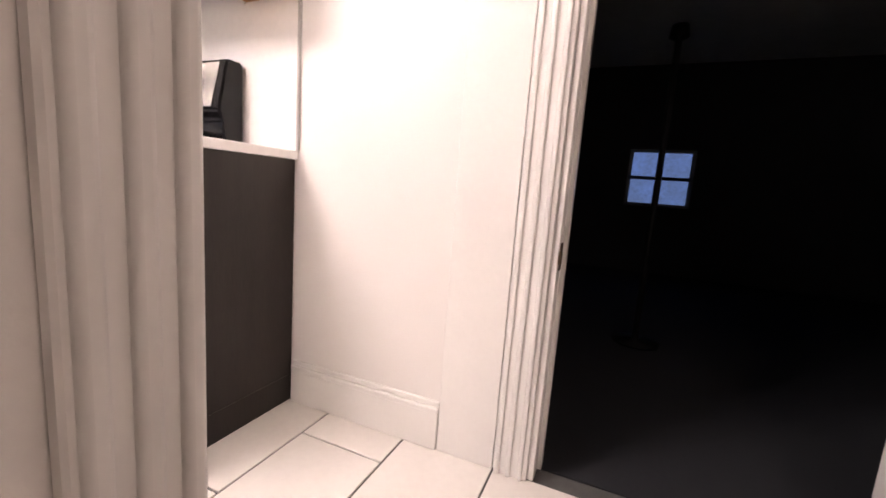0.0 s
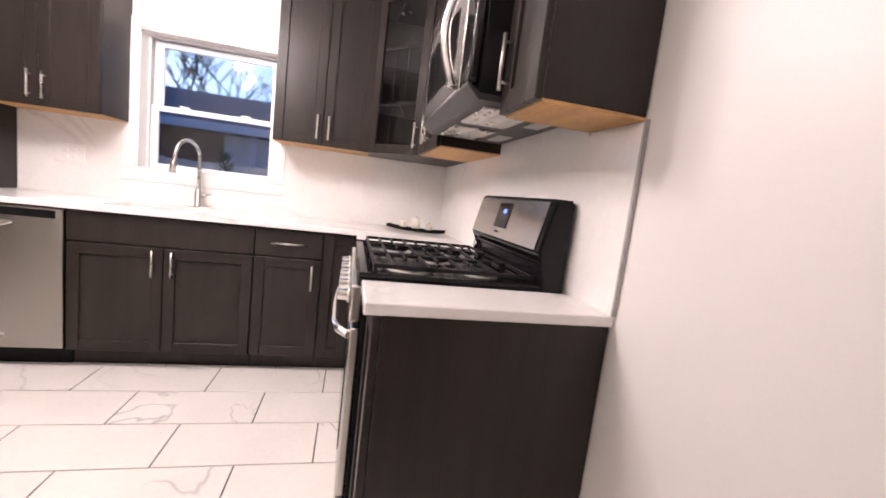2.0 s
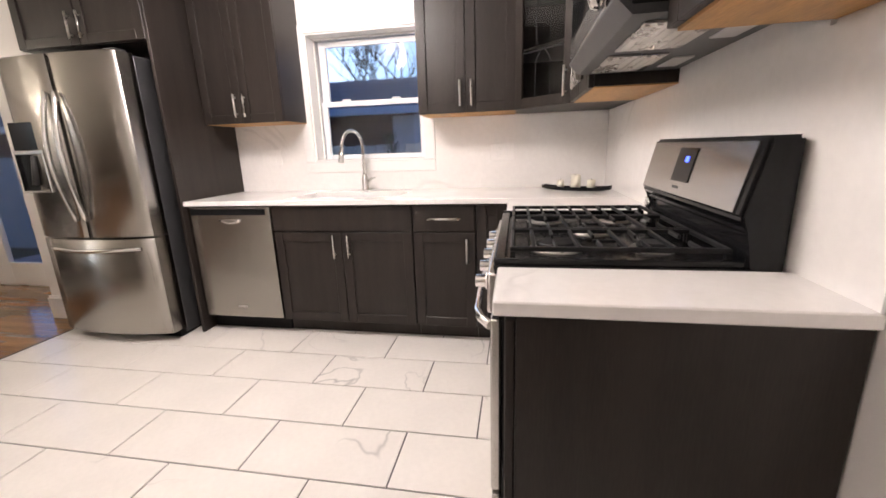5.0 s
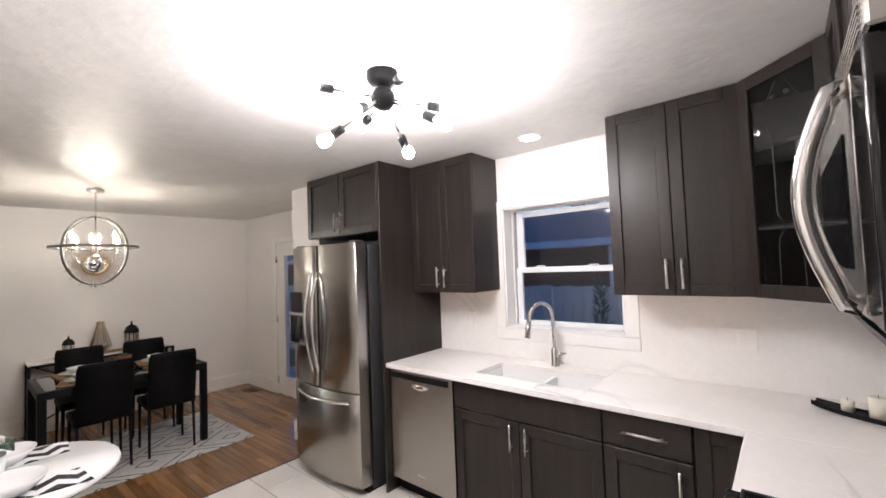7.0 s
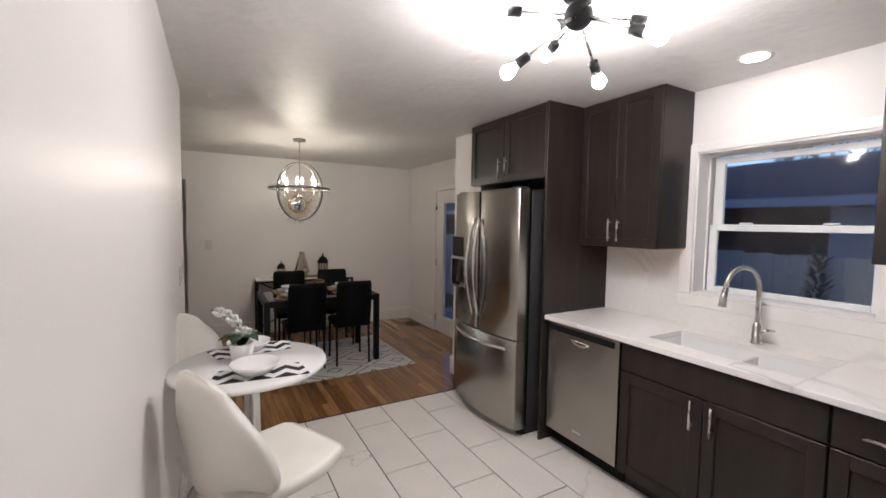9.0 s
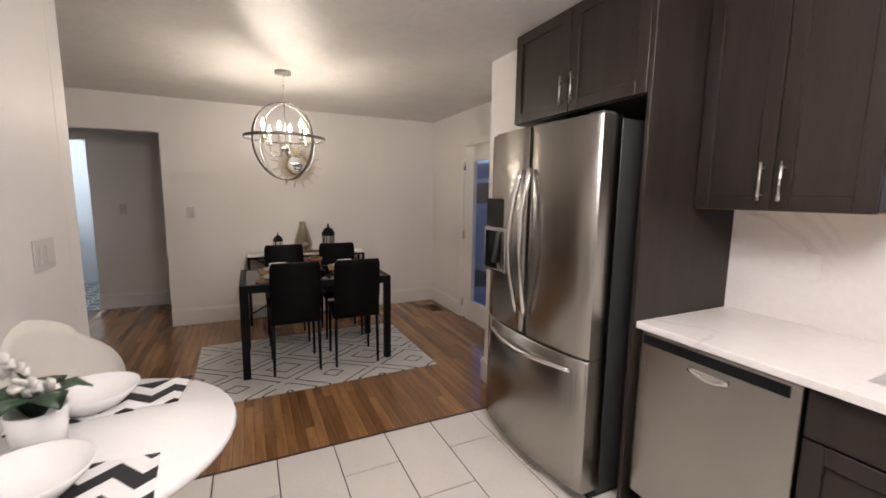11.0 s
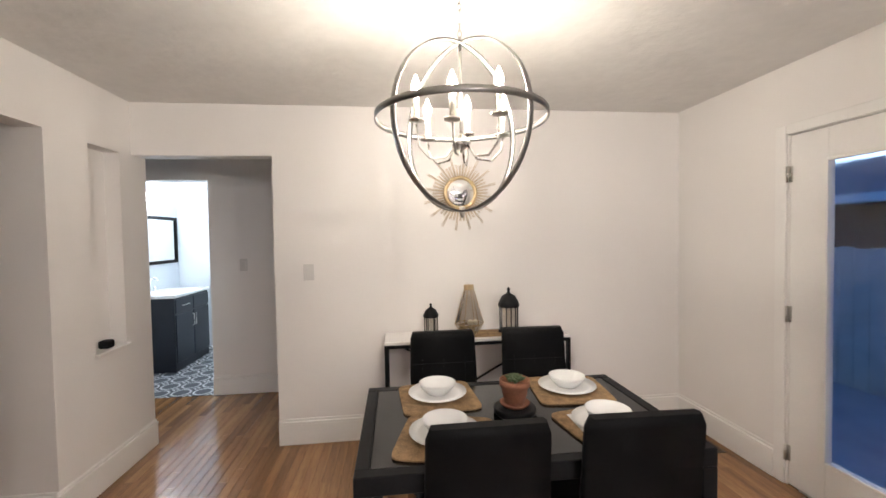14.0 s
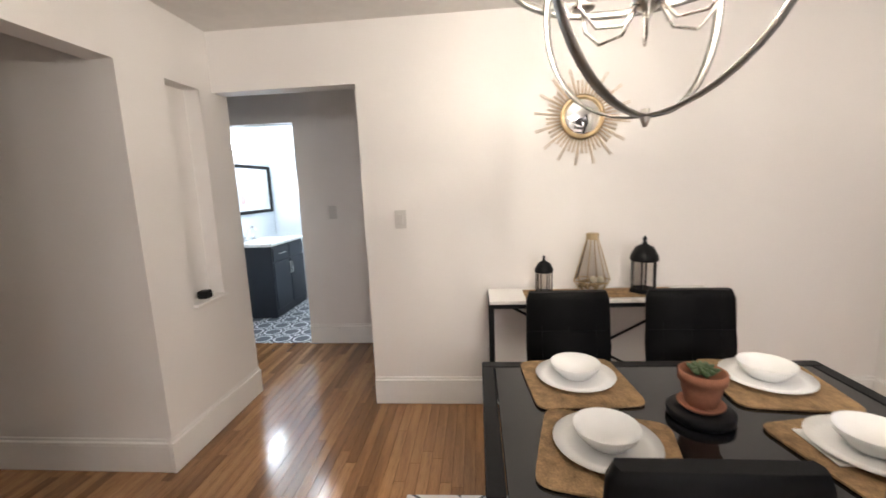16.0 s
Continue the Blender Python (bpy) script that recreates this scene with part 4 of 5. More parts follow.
def microwave():
    x0, x1 = 1.203, 1.963
    L = 0.05
    c = root("microwave", 1.58, -0.2, 1.45, "stainless over-range microwave with bowed handle", "microwave")
    Part().box(x0, -0.372, 1.425 + L, x1, -0.004, 1.858 + L, 0.003).out("body", BLACKM, c)
    Part().box(x0, -0.405, 1.45 + L, x1 - 0.118, -0.375, 1.80 + L, 0.010, 2).out("door", STEELH, c)
    Part().box(x0 + 0.06, -0.4085, 1.52 + L, x1 - 0.215, -0.406, 1.73 + L, 0.0).out("door_window", BLACKG, c)
    Part().box(x1 - 0.115, -0.405, 1.45 + L, x1, -0.375, 1.80 + L, 0.008, 2).out("control_panel", BLACKG, c)
    p = Part()
    p.box(x0, -0.40, 1.805 + L, x1, -0.375, 1.856 + L, 0.004)
    for i in range(5):
        p.box(x0 + 0.03, -0.403, 1.812 + L + i * 0.008, x1 - 0.03, -0.40, 1.815 + L + i * 0.008)
    p.out("top_vent", STEELH, c)
    hx = x1 - 0.145
    pts = [(hx, -0.407, 1.47 + L), (hx, -0.425, 1.475 + L)] + [(hx, -0.425 - 0.035 * math.sin(math.pi * i / 12), 1.48 + L + 0.29 * i / 12) for i in range(13)] + [(hx, -0.425, 1.775 + L), (hx, -0.407, 1.78 + L)]
    Part().tube(pts, 0.015, 10).out("handle", CHROME, c)
    p = Part()
    p.rings([[(x, -0.405, 1.448 + L), (x, -0.405, 1.44 + L), (x, -0.37, 1.405 + L), (x, -0.02, 1.405 + L), (x, -0.02, 1.424 + L), (x, -0.37, 1.424 + L)] for x in (x0, x1)], smooth=False)
    p.out("underside", DARKGREY, c)
    p = Part()
    for a in (x0 + 0.06, x0 + 0.42):
        p.box(a, -0.33, 1.3985 + L, a + 0.28, -0.16, 1.4045 + L, 0.001)
        for i in range(6):
            p.box(a + 0.01, -0.325 + i * 0.027, 1.396 + L, a + 0.27, -0.315 + i * 0.027, 1.3985 + L)
    p.out("grease_filter", NICKEL, c)
    for a in (x0 + 0.10, x0 + 0.50):
        Part().box(a, -0.12, 1.400 + L, a + 0.16, -0.06, 1.4045 + L, 0.001).out("lamp_lens", PLASTIC, c, label="small pale lamp lens, unlit")


microwave()

# ---- small kitchen things ----
c = root("candle_tray", 0.27, -0.23, 0.914, "black boat-shaped tray holding three cream candles", "tray")
d = Vector((0.2, 0.39, 0)).normalized()
s = Vector((-d.y, d.x, 0))
o = Vector((0.268, -0.235, 0.914))
p = Part()
rings = []
for i in range(13):
    t = -1 + 2 * i / 12
    w = 0.045 * (1 - 0.5 * abs(t) ** 3)
    cc = o + d * (0.215 * t)
    zz = 0.012 * abs(t) ** 3
    rings.append([cc - s * w + Vector((0, 0, 0.022 + zz)), cc - s * w * 0.8 + Vector((0, 0, 0.012 + zz)), cc + s * w * 0.8 + Vector((0, 0, 0.012 + zz)), cc + s * w + Vector((0, 0, 0.022 + zz)), cc + s * w * 0.9 + Vector((0, 0, zz)), cc - s * w * 0.9 + Vector((0, 0, zz))])
p.rings(rings, smooth=False).out("tray_body", BLACKM, c)
for t, r, h in ((-0.45, 0.022, 0.05), (0.0, 0.03, 0.085), (0.45, 0.025, 0.055)):
    cc = o + d * (0.215 * t)
    k = root("candle", cc.x, cc.y, 0.9265, "cream pillar candle on the black tray", "candle", "candles on the tray")
    Part().lathe([(r, 0), (r, h - 0.004), (r - 0.004, h), (0.006, h - 0.004)], (cc.x, cc.y, 0.9265), 16).out("wax", WAX, k)
    Part().tube([(cc.x, cc.y, 0.9265 + h - 0.004), (cc.x + 0.002, cc.y, 0.9265 + h + 0.008)], 0.0012, 5).out("wick", BLACKM, k)


def plate_on_wall(name, label, m, gang=1, toggle=False):
    """A switch or socket plate; m maps u across, w out, z up, about its middle."""
    c = new(name)
    c.matrix_basis = Matrix.Translation(m.translation)
    tagged(c, label, "switch" if toggle else "outlet")
    w = 0.036 * gang + (0.01 if gang > 1 else 0)
    Part().box(-w, 0, -0.058, w, 0.006, 0.058, 0.002, 2, m).out("plate", PLASTIC if toggle else TRIM, c)
    p = Part()
    for g in range(gang):
        u = (g - (gang - 1) / 2) * 0.046
        if toggle:
            p.box(u - 0.016, 0.006, -0.033, u + 0.016, 0.010, 0.033, 0.002, 1, m)
        else:
            for z in (-0.02, 0.02):
                p.box(u - 0.014, 0.006, z - 0.013, u + 0.014, 0.009, z + 0.013, 0.004, 2, m)
    p.out("rocker" if toggle else "socket", PLASTIC if toggle else TRIM, c)


plate_on_wall("outlet", "white double wall outlet in the backsplash", Matrix.Translation((0.011, -0.70, 1.16)) @ west(0), 2)
plate_on_wall("outlet", "white wall outlet in the backsplash", Matrix.Translation((0.011, -2.46, 1.17)) @ west(0), 2)
plate_on_wall("light_switch", "white light switch plate on the dining wall", Matrix.Translation((2.734, -6.63, 1.228)) @ Matrix.Rotation(0, 4, "Z"), 1, True)
plate_on_wall("light_switch", "white light switch plate on the hallway wall", Matrix.Translation((3.55, -7.70, 1.23)), 1, True)
plate_on_wall("light_switch", "white switch plate on the kitchen wall", Matrix.Translation((2.85, -3.51, 1.215)) @ Matrix(((0, -1, 0, 0), (1, 0, 0, 0), (0, 0, 1, 0), (0, 0, 0, 1))), 2, True)

# ---- lamps ----
c = root("ceiling_can", 0.30, -1.687, 2.385, "recessed white ceiling downlight, lit", "downlight")
Part().lathe([(0.058, 2.397), (0.075, 2.392), (0.078, 2.3995)], (0.30, -1.687, 0), 24, cap=False).out("ring", TRIM, c)
Part().lathe([(0.057, 2.398), (0.057, 2.3955)], (0.30, -1.687, 0), 20).out("lens", GLOWC, c)


# Added dome, out of view, that brightens the casing and walls by the doorway.
c = root("vestibule_lamp", 3.95, -1.0, H, "unseen dome lamp added to light the vestibule", "ceiling lamp")
Part().lathe([(0.15, -0.002), (0.155, -0.03), (0.12, -0.07), (0.02, -0.09)], (3.95, -1.0, H), 24).out("shade", GLOWV, c)


def sputnik():
    hub = Vector((1.525, -1.703, 2.293))
    c = root("sputnik_lamp", hub.x, hub.y, H, "dark metal sputnik ceiling lamp with bare lit bulbs", "ceiling lamp")
    Part().lathe([(0.065, -0.002), (0.065, -0.03), (0.05, -0.05), (0.012, -0.06), (0.012, -0.10)], (hub.x, hub.y, H), 20).out("canopy", BLACKM, c)
    Part().ball(hub, 0.05, 3).out("hub", BLACKM, c)
    for a, b, z in ((0.62, -0.74, 0.22), (0.39, -0.79, -0.47), (0.79, 0.37, -0.49), (-0.38, -0.92, -0.05), (-0.79, -0.34, -0.5), (-0.94, 0.35, 0.02), (-0.27, 0.83, -0.48), (0.45, 0.89, -0.09)):
        d = Vector((a, b, z)).normalized()
        Part().tube([hub + d * 0.045, hub + d * 0.21], 0.005, 8).out("arm", NICKEL, c)
        Part().tube([hub + d * 0.205, hub + d * 0.21, hub + d * 0.262], [0.008, 0.019, 0.019], 14).out("socket", BLACKM, c)
        k = Part()
        e = hub + d * 0.262
        k.tube([e, e + d * 0.012, e + d * 0.03, e + d * 0.052, e + d * 0.068, e + d * 0.074], [0.012, 0.014, 0.025, 0.028, 0.018, 0.004], 10)
        k.out("bulb", GLOWK, c, label="round lit bulb")


sputnik()


def chandelier():
    cx, cy, cz, R = 1.875, -5.12, 1.855, 0.30
    c = root("chandelier", cx, cy, H, "round brushed-steel hoop chandelier with lit candle bulbs", "chandelier")
    Part().lathe([(0.063, -0.002), (0.063, -0.022), (0.02, -0.028), (0.008, -0.04)], (cx, cy, H), 24).out("canopy", NICKEL, c)
    p = Part()
    z = 2.365
    k = 0
    while z > 2.175:
        e = Vector((1, 0, 0)) if k % 2 else Vector((0, 1, 0))
        p.tube([Vector((cx, cy, z - 0.012)) + e * 0.007 * math.cos(a) + Vector((0, 0, 0.016 * math.sin(a))) for a in [i * math.pi / 4 for i in range(8)]], 0.002, 5, True)
        z -= 0.024
        k += 1
    p.out("chain", NICKEL, c)
    for a in (0.63, 0.63 + math.pi / 2):
        Part().band((cx, cy, cz), (math.cos(a), math.sin(a), 0), (0, 0, 1), R, 0.011, 0.0025).out("hoop", HOOP, c)
    Part().band((cx, cy, cz + 0.03), (1, 0, 0), (0, 1, 0), R + 0.006, 0.011, 0.0025).out("hoop", HOOP, c)
    p = Part()
    p.tube([(cx, cy, cz + R + 0.02), (cx, cy, cz - 0.09)], 0.006, 8)
    p.lathe([(0.012, 0.02), (0.035, 0.0), (0.035, -0.012), (0.012, -0.03)], (cx, cy, cz - 0.05), 16)
    p.lathe([(0.01, 0.02), (0.012, 0.0), (0.004, -0.02)], (cx, cy, cz - R - 0.004), 12)
    p.out("stem", NICKEL, c)
    for i in range(6):
        a = 0.2 + i * math.pi / 3
        rr = 0.165
        hgt = 0.0 if i % 2 else 0.03
        u = Vector((math.cos(a), math.sin(a), 0))
        b = Vector((cx, cy, cz - 0.055))
        pts = [b + u * 0.02, b + u * 0.06 + Vector((0, 0, -0.055)), b + u * 0.12 + Vector((0, 0, -0.06)), b + u * 0.158 + Vector((0, 0, -0.02)), b + u * rr + Vector((0, 0, 0.03 + hgt))]
        Part().tube(pts, 0.004, 8).out("arm", NICKEL, c)
        q = b + u * rr + Vector((0, 0, 0.03 + hgt))
        Part().lathe([(0.006, 0), (0.028, 0.006), (0.03, 0.012), (0.008, 0.012)], q, 14).out("drip_cup", NICKEL, c)
        Part().lathe([(0.010, 0.012), (0.010, 0.095)], q, 12).out("candle_sleeve", CANDLE, c)
        env = Part().lathe([(0.008, 0.095), (0.0165, 0.118), (0.014, 0.138), (0.003, 0.165)], q, 12).out("bulb", BULBGLASS, c, label="flame-shaped lit bulb")
        env.visible_shadow = False
        Part().lathe([(0.004, 0.105), (0.004, 0.14)], q, 6).out("filament", GLOWD, c)


chandelier()


# ---- dining furniture ----
def table():
    x0, x1, y0, y1 = 1.075, 2.258, -5.60, -4.87
    c = root("dining_table", 1.67, -5.235, 0, "black metal dining table with black glass top", "dining table")
    p = Part()
    for a, b, u, v in ((x0, y0, x1, y0 + 0.045), (x0, y1 - 0.045, x1, y1), (x0, y0 + 0.045, x0 + 0.045, y1 - 0.045), (x1 - 0.045, y0 + 0.045, x1, y1 - 0.045)):
        p.box(a, b, 0.69, u, v, 0.752, 0.003)
    p.out("frame", BLACKM, c)
    Part().box(x0 + 0.047, y0 + 0.047, 0.738, x1 - 0.047, y1 - 0.047, 0.750, 0.002).out("top", BLACKG, c, label="black glass top")
    for a in (x0, x1 - 0.055):
        for b in (y0, y1 - 0.055):
            Part().box(a, b, 0.012, a + 0.055, b + 0.055, 0.69, 0.003).out("leg", BLACKM, c)


table()


def chair_mesh(m):
    """A tall slim dining chair that looks along +y from its back at y=-0.2."""
    c = root("dining_chair", 0, 0, 0, "black leatherette dining chair with thin metal legs", "chair", "chairs round the dining table")
    Part().box(-0.195, -0.19, 0.41, 0.195, 0.20, 0.475, 0.02, 3).out("seat", BLACKLEATHER, c, False)
    q = Part()
    rows = []
    for i in range(15):
        t = i / 14
        z = 0.42 + 0.49 * t
        y = -0.185 - 0.055 * t
        th = 0.022 if t < 0.93 else 0.018
        if any(abs(t - g) < 0.02 for g in (0.357, 0.643)):
            th = 0.017
        w = 0.185 - 0.012 * abs(t - 0.5) - (0.012 if i == 14 else 0)
        rows.append([(-w, y - th, z), (-w - 0.006, y, z), (-w, y + th, z), (0, y + th * 1.05, z), (w, y + th, z), (w + 0.006, y, z), (w, y - th, z), (0, y - th * 1.05, z)])
    q.rings(rows).out("backrest", BLACKLEATHER, c, False)
    p = Part()
    for u in (-0.12, 0.0, 0.12):
        p.tube([(u, -0.188 - 0.055 * t + 0.0245, 0.44 + 0.46 * t) for t in (0.05, 0.5, 0.9)], 0.0012, 5)
    for g in (0.357, 0.643):
        p.tube([(-0.18, -0.185 - 0.055 * g + 0.02, 0.42 + 0.49 * g), (0.18, -0.185 - 0.055 * g + 0.02, 0.42 + 0.49 * g)], 0.0015, 5)
    p.out("seam", BLACKM, c, False)
    for x in (-0.172, 0.172):
        for y, dy in ((-0.175, -0.015), (0.175, 0.0)):
            Part().tube([(x, y, 0.415), (x * 1.02, y + dy, 0.0)], [0.014, 0.010], 8).out("leg", BLACKM, c, False)
    c.matrix_basis = m
    return c


ch = chair_mesh(pose(1.86, -5.04, 0.012, 0, 0, 180))
copy_thing(ch, pose(1.375, -5.03, 0.012, 0, 0, 178))
copy_thing(ch, pose(1.86, -5.73, 0.012, 0, 0, 0))
copy_thing(ch, pose(1.335, -5.73, 0.012, 0, 0, -2))
c = tagged(Part().box(-0.92, -0.625, 0, 0.92, 0.625, 0.011, 0.004, 2).out("rug", RUGM), "cream rug with thin black diamond lines under the table", "rug")
c.matrix_basis = pose(1.69, -5.19, 0.0005, 0, 0, 1.0)


def place_setting(x, y, rz):
    q = Part()
    n = 24
    poly = []
    for i in range(n):
        a = 2 * math.pi * i / n
        sx, sy = math.copysign(abs(math.cos(a)) ** 0.22, math.cos(a)), math.copysign(abs(math.sin(a)) ** 0.22, math.sin(a))
        poly.append((0.165 * sx, 0.165 * sy))
    q.prism(poly, 0, 0.006)
    ob = tagged(q.out("placemat", JUTE), "brown woven jute placemat on the table", "placemat", "placemats")
    ob.matrix_basis = pose(x, y, 0.7525, 0, 0, rz)
    return ob


def crockery(x, y, z):
    pl_ = tagged(Part().lathe([(0.075, 0), (0.09, 0.004), (0.128, 0.014), (0.130, 0.017), (0.09, 0.009), (0.0, 0.007)][:5] + [(0.001, 0.007)], (0, 0, 0), 32).out("plate", PORC), "round white porcelain dinner plate on a placemat", "plate", "dinner plates")
    pl_.matrix_basis = pose(x, y, z)
    bw = tagged(Part().lathe([(0.045, 0), (0.05, 0.004), (0.074, 0.03), (0.082, 0.048), (0.079, 0.048), (0.068, 0.03), (0.045, 0.009), (0.001, 0.007)], (0, 0, 0), 32).out("bowl", PORC), "white porcelain bowl on a dinner plate", "bowl", "bowls on plates")
    bw.matrix_basis = pose(x, y, z + 0.0085)


for x, y, rz in ((1.945, -5.435, 4), (1.345, -5.425, -6), (1.955, -5.07, -14), (1.345, -5.06, 10)):
    place_setting(x, y, rz)
    crockery(x + 0.0, y - 0.02, 0.7585)
tagged(Part().box(1.41, -5.16, 0.7605, 1.47, -5.02, 0.766, 0.002).out("napkin", PORC), "folded white napkin beside a plate", "napkin")

c = root("potted_succulent", 1.655, -5.235, 0.75, "small succulent in a terracotta pot on a dark saucer", "potted plant")
px, py = 1.655, -5.235
Part().lathe([(0.078, 0.751), (0.085, 0.757), (0.085, 0.776), (0.080, 0.780), (0.001, 0.780)], (px, py, 0), 28).out("riser", BLACKM, c, label="round black riser")
Part().lathe([(0.045, 0.7805), (0.058, 0.792), (0.060, 0.797), (0.052, 0.794), (0.001, 0.792)], (px, py, 0), 24).out("saucer", TERRA, c)
Part().lathe([(0.038, 0.793), (0.050, 0.835), (0.053, 0.862), (0.060, 0.862), (0.061, 0.888), (0.053, 0.888), (0.050, 0.874), (0.001, 0.874)], (px, py, 0), 24).out("pot", TERRA, c)
p = Part()
for k in range(34):
    a, t = k * 2.4, k / 34
    el = 0.25 + 1.1 * (1 - t)
    L = 0.026 + 0.024 * t
    u = Vector((math.cos(a) * math.cos(el * 0.9), math.sin(a) * math.cos(el * 0.9), math.sin(el * 0.9)))
    b = Vector((px, py, 0.880))
    p.tube([b, b + u * L * 0.6, b + u * L], [0.004, 0.009, 0.001], 6)
p.out("leaf", SUCC, c, kind="stuff")


def console():
    x0, x1, y0, y1, z = 0.93, 2.205, -6.605, -6.33, 0.775
    c = root("console_table", 1.57, -6.47, 0, "black metal console table with pale stone top", "console table")
    Part().box(x0, y0, z - 0.022, x1, y1, z, 0.003).out("top", QUARTZ, c)
    p = Part()
    for a in (x0, x1 - 0.025):
        for b in (y0, y1 - 0.025):
            p.box(a, b, 0, a + 0.025, b + 0.025, z - 0.024)
        p.box(a, y0 + 0.025, 0.05, a + 0.025, y1 - 0.025, 0.07)
    p.box(x0 + 0.025, y1 - 0.02, z - 0.045, x1 - 0.025, y1, z - 0.024).box(x0 + 0.025, y0, z - 0.045, x1 - 0.025, y0 + 0.02, z - 0.024)
    p.out("frame", BLACKM, c)
    Part().tube([(x0 + 0.02, y0 + 0.012, 0.06), (x1 - 0.02, y0 + 0.012, z - 0.05)], 0.008, 6).tube([(x0 + 0.02, y0 + 0.012, z - 0.05), (x1 - 0.02, y0 + 0.012, 0.06)], 0.008, 6).out("brace", BLACKM, c)
    tagged(Part().box(1.15, -6.55, z + 0.001, 2.0, -6.36, z + 0.006, 0.002).out("table_runner", JUTE), "brown jute runner along the console table", "runner")


console()


def lantern(x, y, z, s):
    c = root("lantern", x, y, z, "black metal moroccan lantern on the console", "lantern", "lanterns on the console")
    p = Part()
    p.lathe([(0.070 * s, 0), (0.070 * s, 0.015 * s), (0.062 * s, 0.02 * s)], (x, y, z), 6, smooth=False)
    for k in range(6):
        a = k * math.pi / 3
        p.tube([(x + 0.060 * s * math.cos(a), y + 0.060 * s * math.sin(a), z + 0.015 * s), (x + 0.060 * s * math.cos(a), y + 0.060 * s * math.sin(a), z + 0.165 * s)], 0.004 * s, 5)
    p.lathe([(0.067 * s, 0.165 * s), (0.071 * s, 0.175 * s), (0.067 * s, 0.195 * s), (0.045 * s, 0.235 * s), (0.012 * s, 0.255 * s), (0.008 * s, 0.27 * s), (0.012 * s, 0.28 * s), (0.003 * s, 0.295 * s)], (x, y, z), 12)
    p.out("frame", BLACKM, c)
    g = Part().lathe([(0.056 * s, 0.02 * s), (0.056 * s, 0.165 * s)], (x, y, z), 6, smooth=False, cap=False).out("pane", SMOKE, c)


lantern(1.885, -6.46, 0.7815, 0.76)
lantern(1.33, -6.46, 0.7815, 1.08)
c = root("terrarium", 1.615, -6.46, 0.7815, "tall geometric glass terrarium with pebbles and driftwood", "terrarium")
tx, ty, tz = 1.615, -6.46, 0.7815
prof = [(0.055, 0.0), (0.102, 0.07), (0.032, 0.31), (0.032, 0.34)]
Part().lathe(prof, (tx, ty, tz), 6, smooth=False, cap=False).out("pane", SMOKE, c)
p = Part()
for k in range(6):
    a = k * math.pi / 3
    p.tube([(tx + r * math.cos(a), ty + r * math.sin(a), tz + z) for r, z in prof], 0.0035, 5)
for r, z in prof:
    p.tube([(tx + r * math.cos(k * math.pi / 3), ty + r * math.sin(k * math.pi / 3), tz + z) for k in range(6)], 0.0035, 5, True)
p.lathe([(0.034, 0.31), (0.034, 0.342), (0.001, 0.342)], (tx, ty, tz), 6, smooth=False)
p.out("frame", GOLD, c)
p = Part()
for k in range(26):
    a, r = random.random() * 6.28, 0.06 * random.random() ** 0.5
    p.ball((tx + r * math.cos(a), ty + r * math.sin(a), tz + 0.012 + 0.05 * random.random()), 0.009 + 0.008 * random.random(), 1, (1, 1, 0.8))
p.out("pebble", SAND, c, kind="stuff")
for a in (0.5, 2.2):
    Part().ball((tx + 0.035 * math.cos(a + 1), ty + 0.04, tz + 0.085), 0.02, 2).out("pale_ball", WAX, c)

# sunburst mirror
c = root("sunburst_mirror", 1.64, -6.625, 1.78, "round mirror in a gilt sunburst frame on the wall", "mirror")
mx_, mz_ = 1.64, 1.78
ring = lambda r, y: [(mx_ + r * math.cos(2 * math.pi * i / 36), y, mz_ + r * math.sin(2 * math.pi * i / 36)) for i in range(36)]
Part().rings([ring(0.105, -6.628), ring(0.105, -6.606), ring(0.09, -6.599), ring(0.05, -6.594), ring(0.005, -6.592)]).out("mirror_face", MIRROR, c)
Part().rings([ring(0.105, -6.627), ring(0.125, -6.627), ring(0.125, -6.602), ring(0.105, -6.600)], closed=True).out("rim", GOLD, c)
p = Part()
for k in range(48):
    a = k * math.pi / 24
    L = (0.205, 0.275, 0.205)[k % 3]
    for e in (-0.02, 0.02):
        u = Vector((math.cos(a + e), 0, math.sin(a + e)))
        p.tube([Vector((mx_, -6.615, mz_)) + u * 0.12, Vector((mx_, -6.615, mz_)) + u * L], [0.0035, 0.0018], 5)
p.out("ray", RAYS, c, kind="stuff")

# niche things and floor vent
c = slab("niche_sill", 3.845, -6.525, 0.795, 3.965, -6.225, 0.812, TRIM, "white sill of the wall niche", "sill", 0.003)
tagged(Part().box(3.873, -6.41, 0.8125, 3.935, -6.345, 0.862, 0.012, 3).out("smart_speaker", BLACKM), "small black device in the wall niche", "device")
c = root("floor_vent", 0.05, -6.22, 0, "bronze metal floor register", "floor vent")
p = Part()
p.box(-0.03, -6.36, 0.0, 0.13, -6.345, 0.005).box(-0.03, -6.095, 0.0, 0.13, -6.08, 0.005)
for i in range(9):
    p.box(-0.03 + i * 0.0188, -6.345, 0.0, -0.021 + i * 0.0188, -6.095, 0.004)
p.out("grille", DARKBRASS, c)


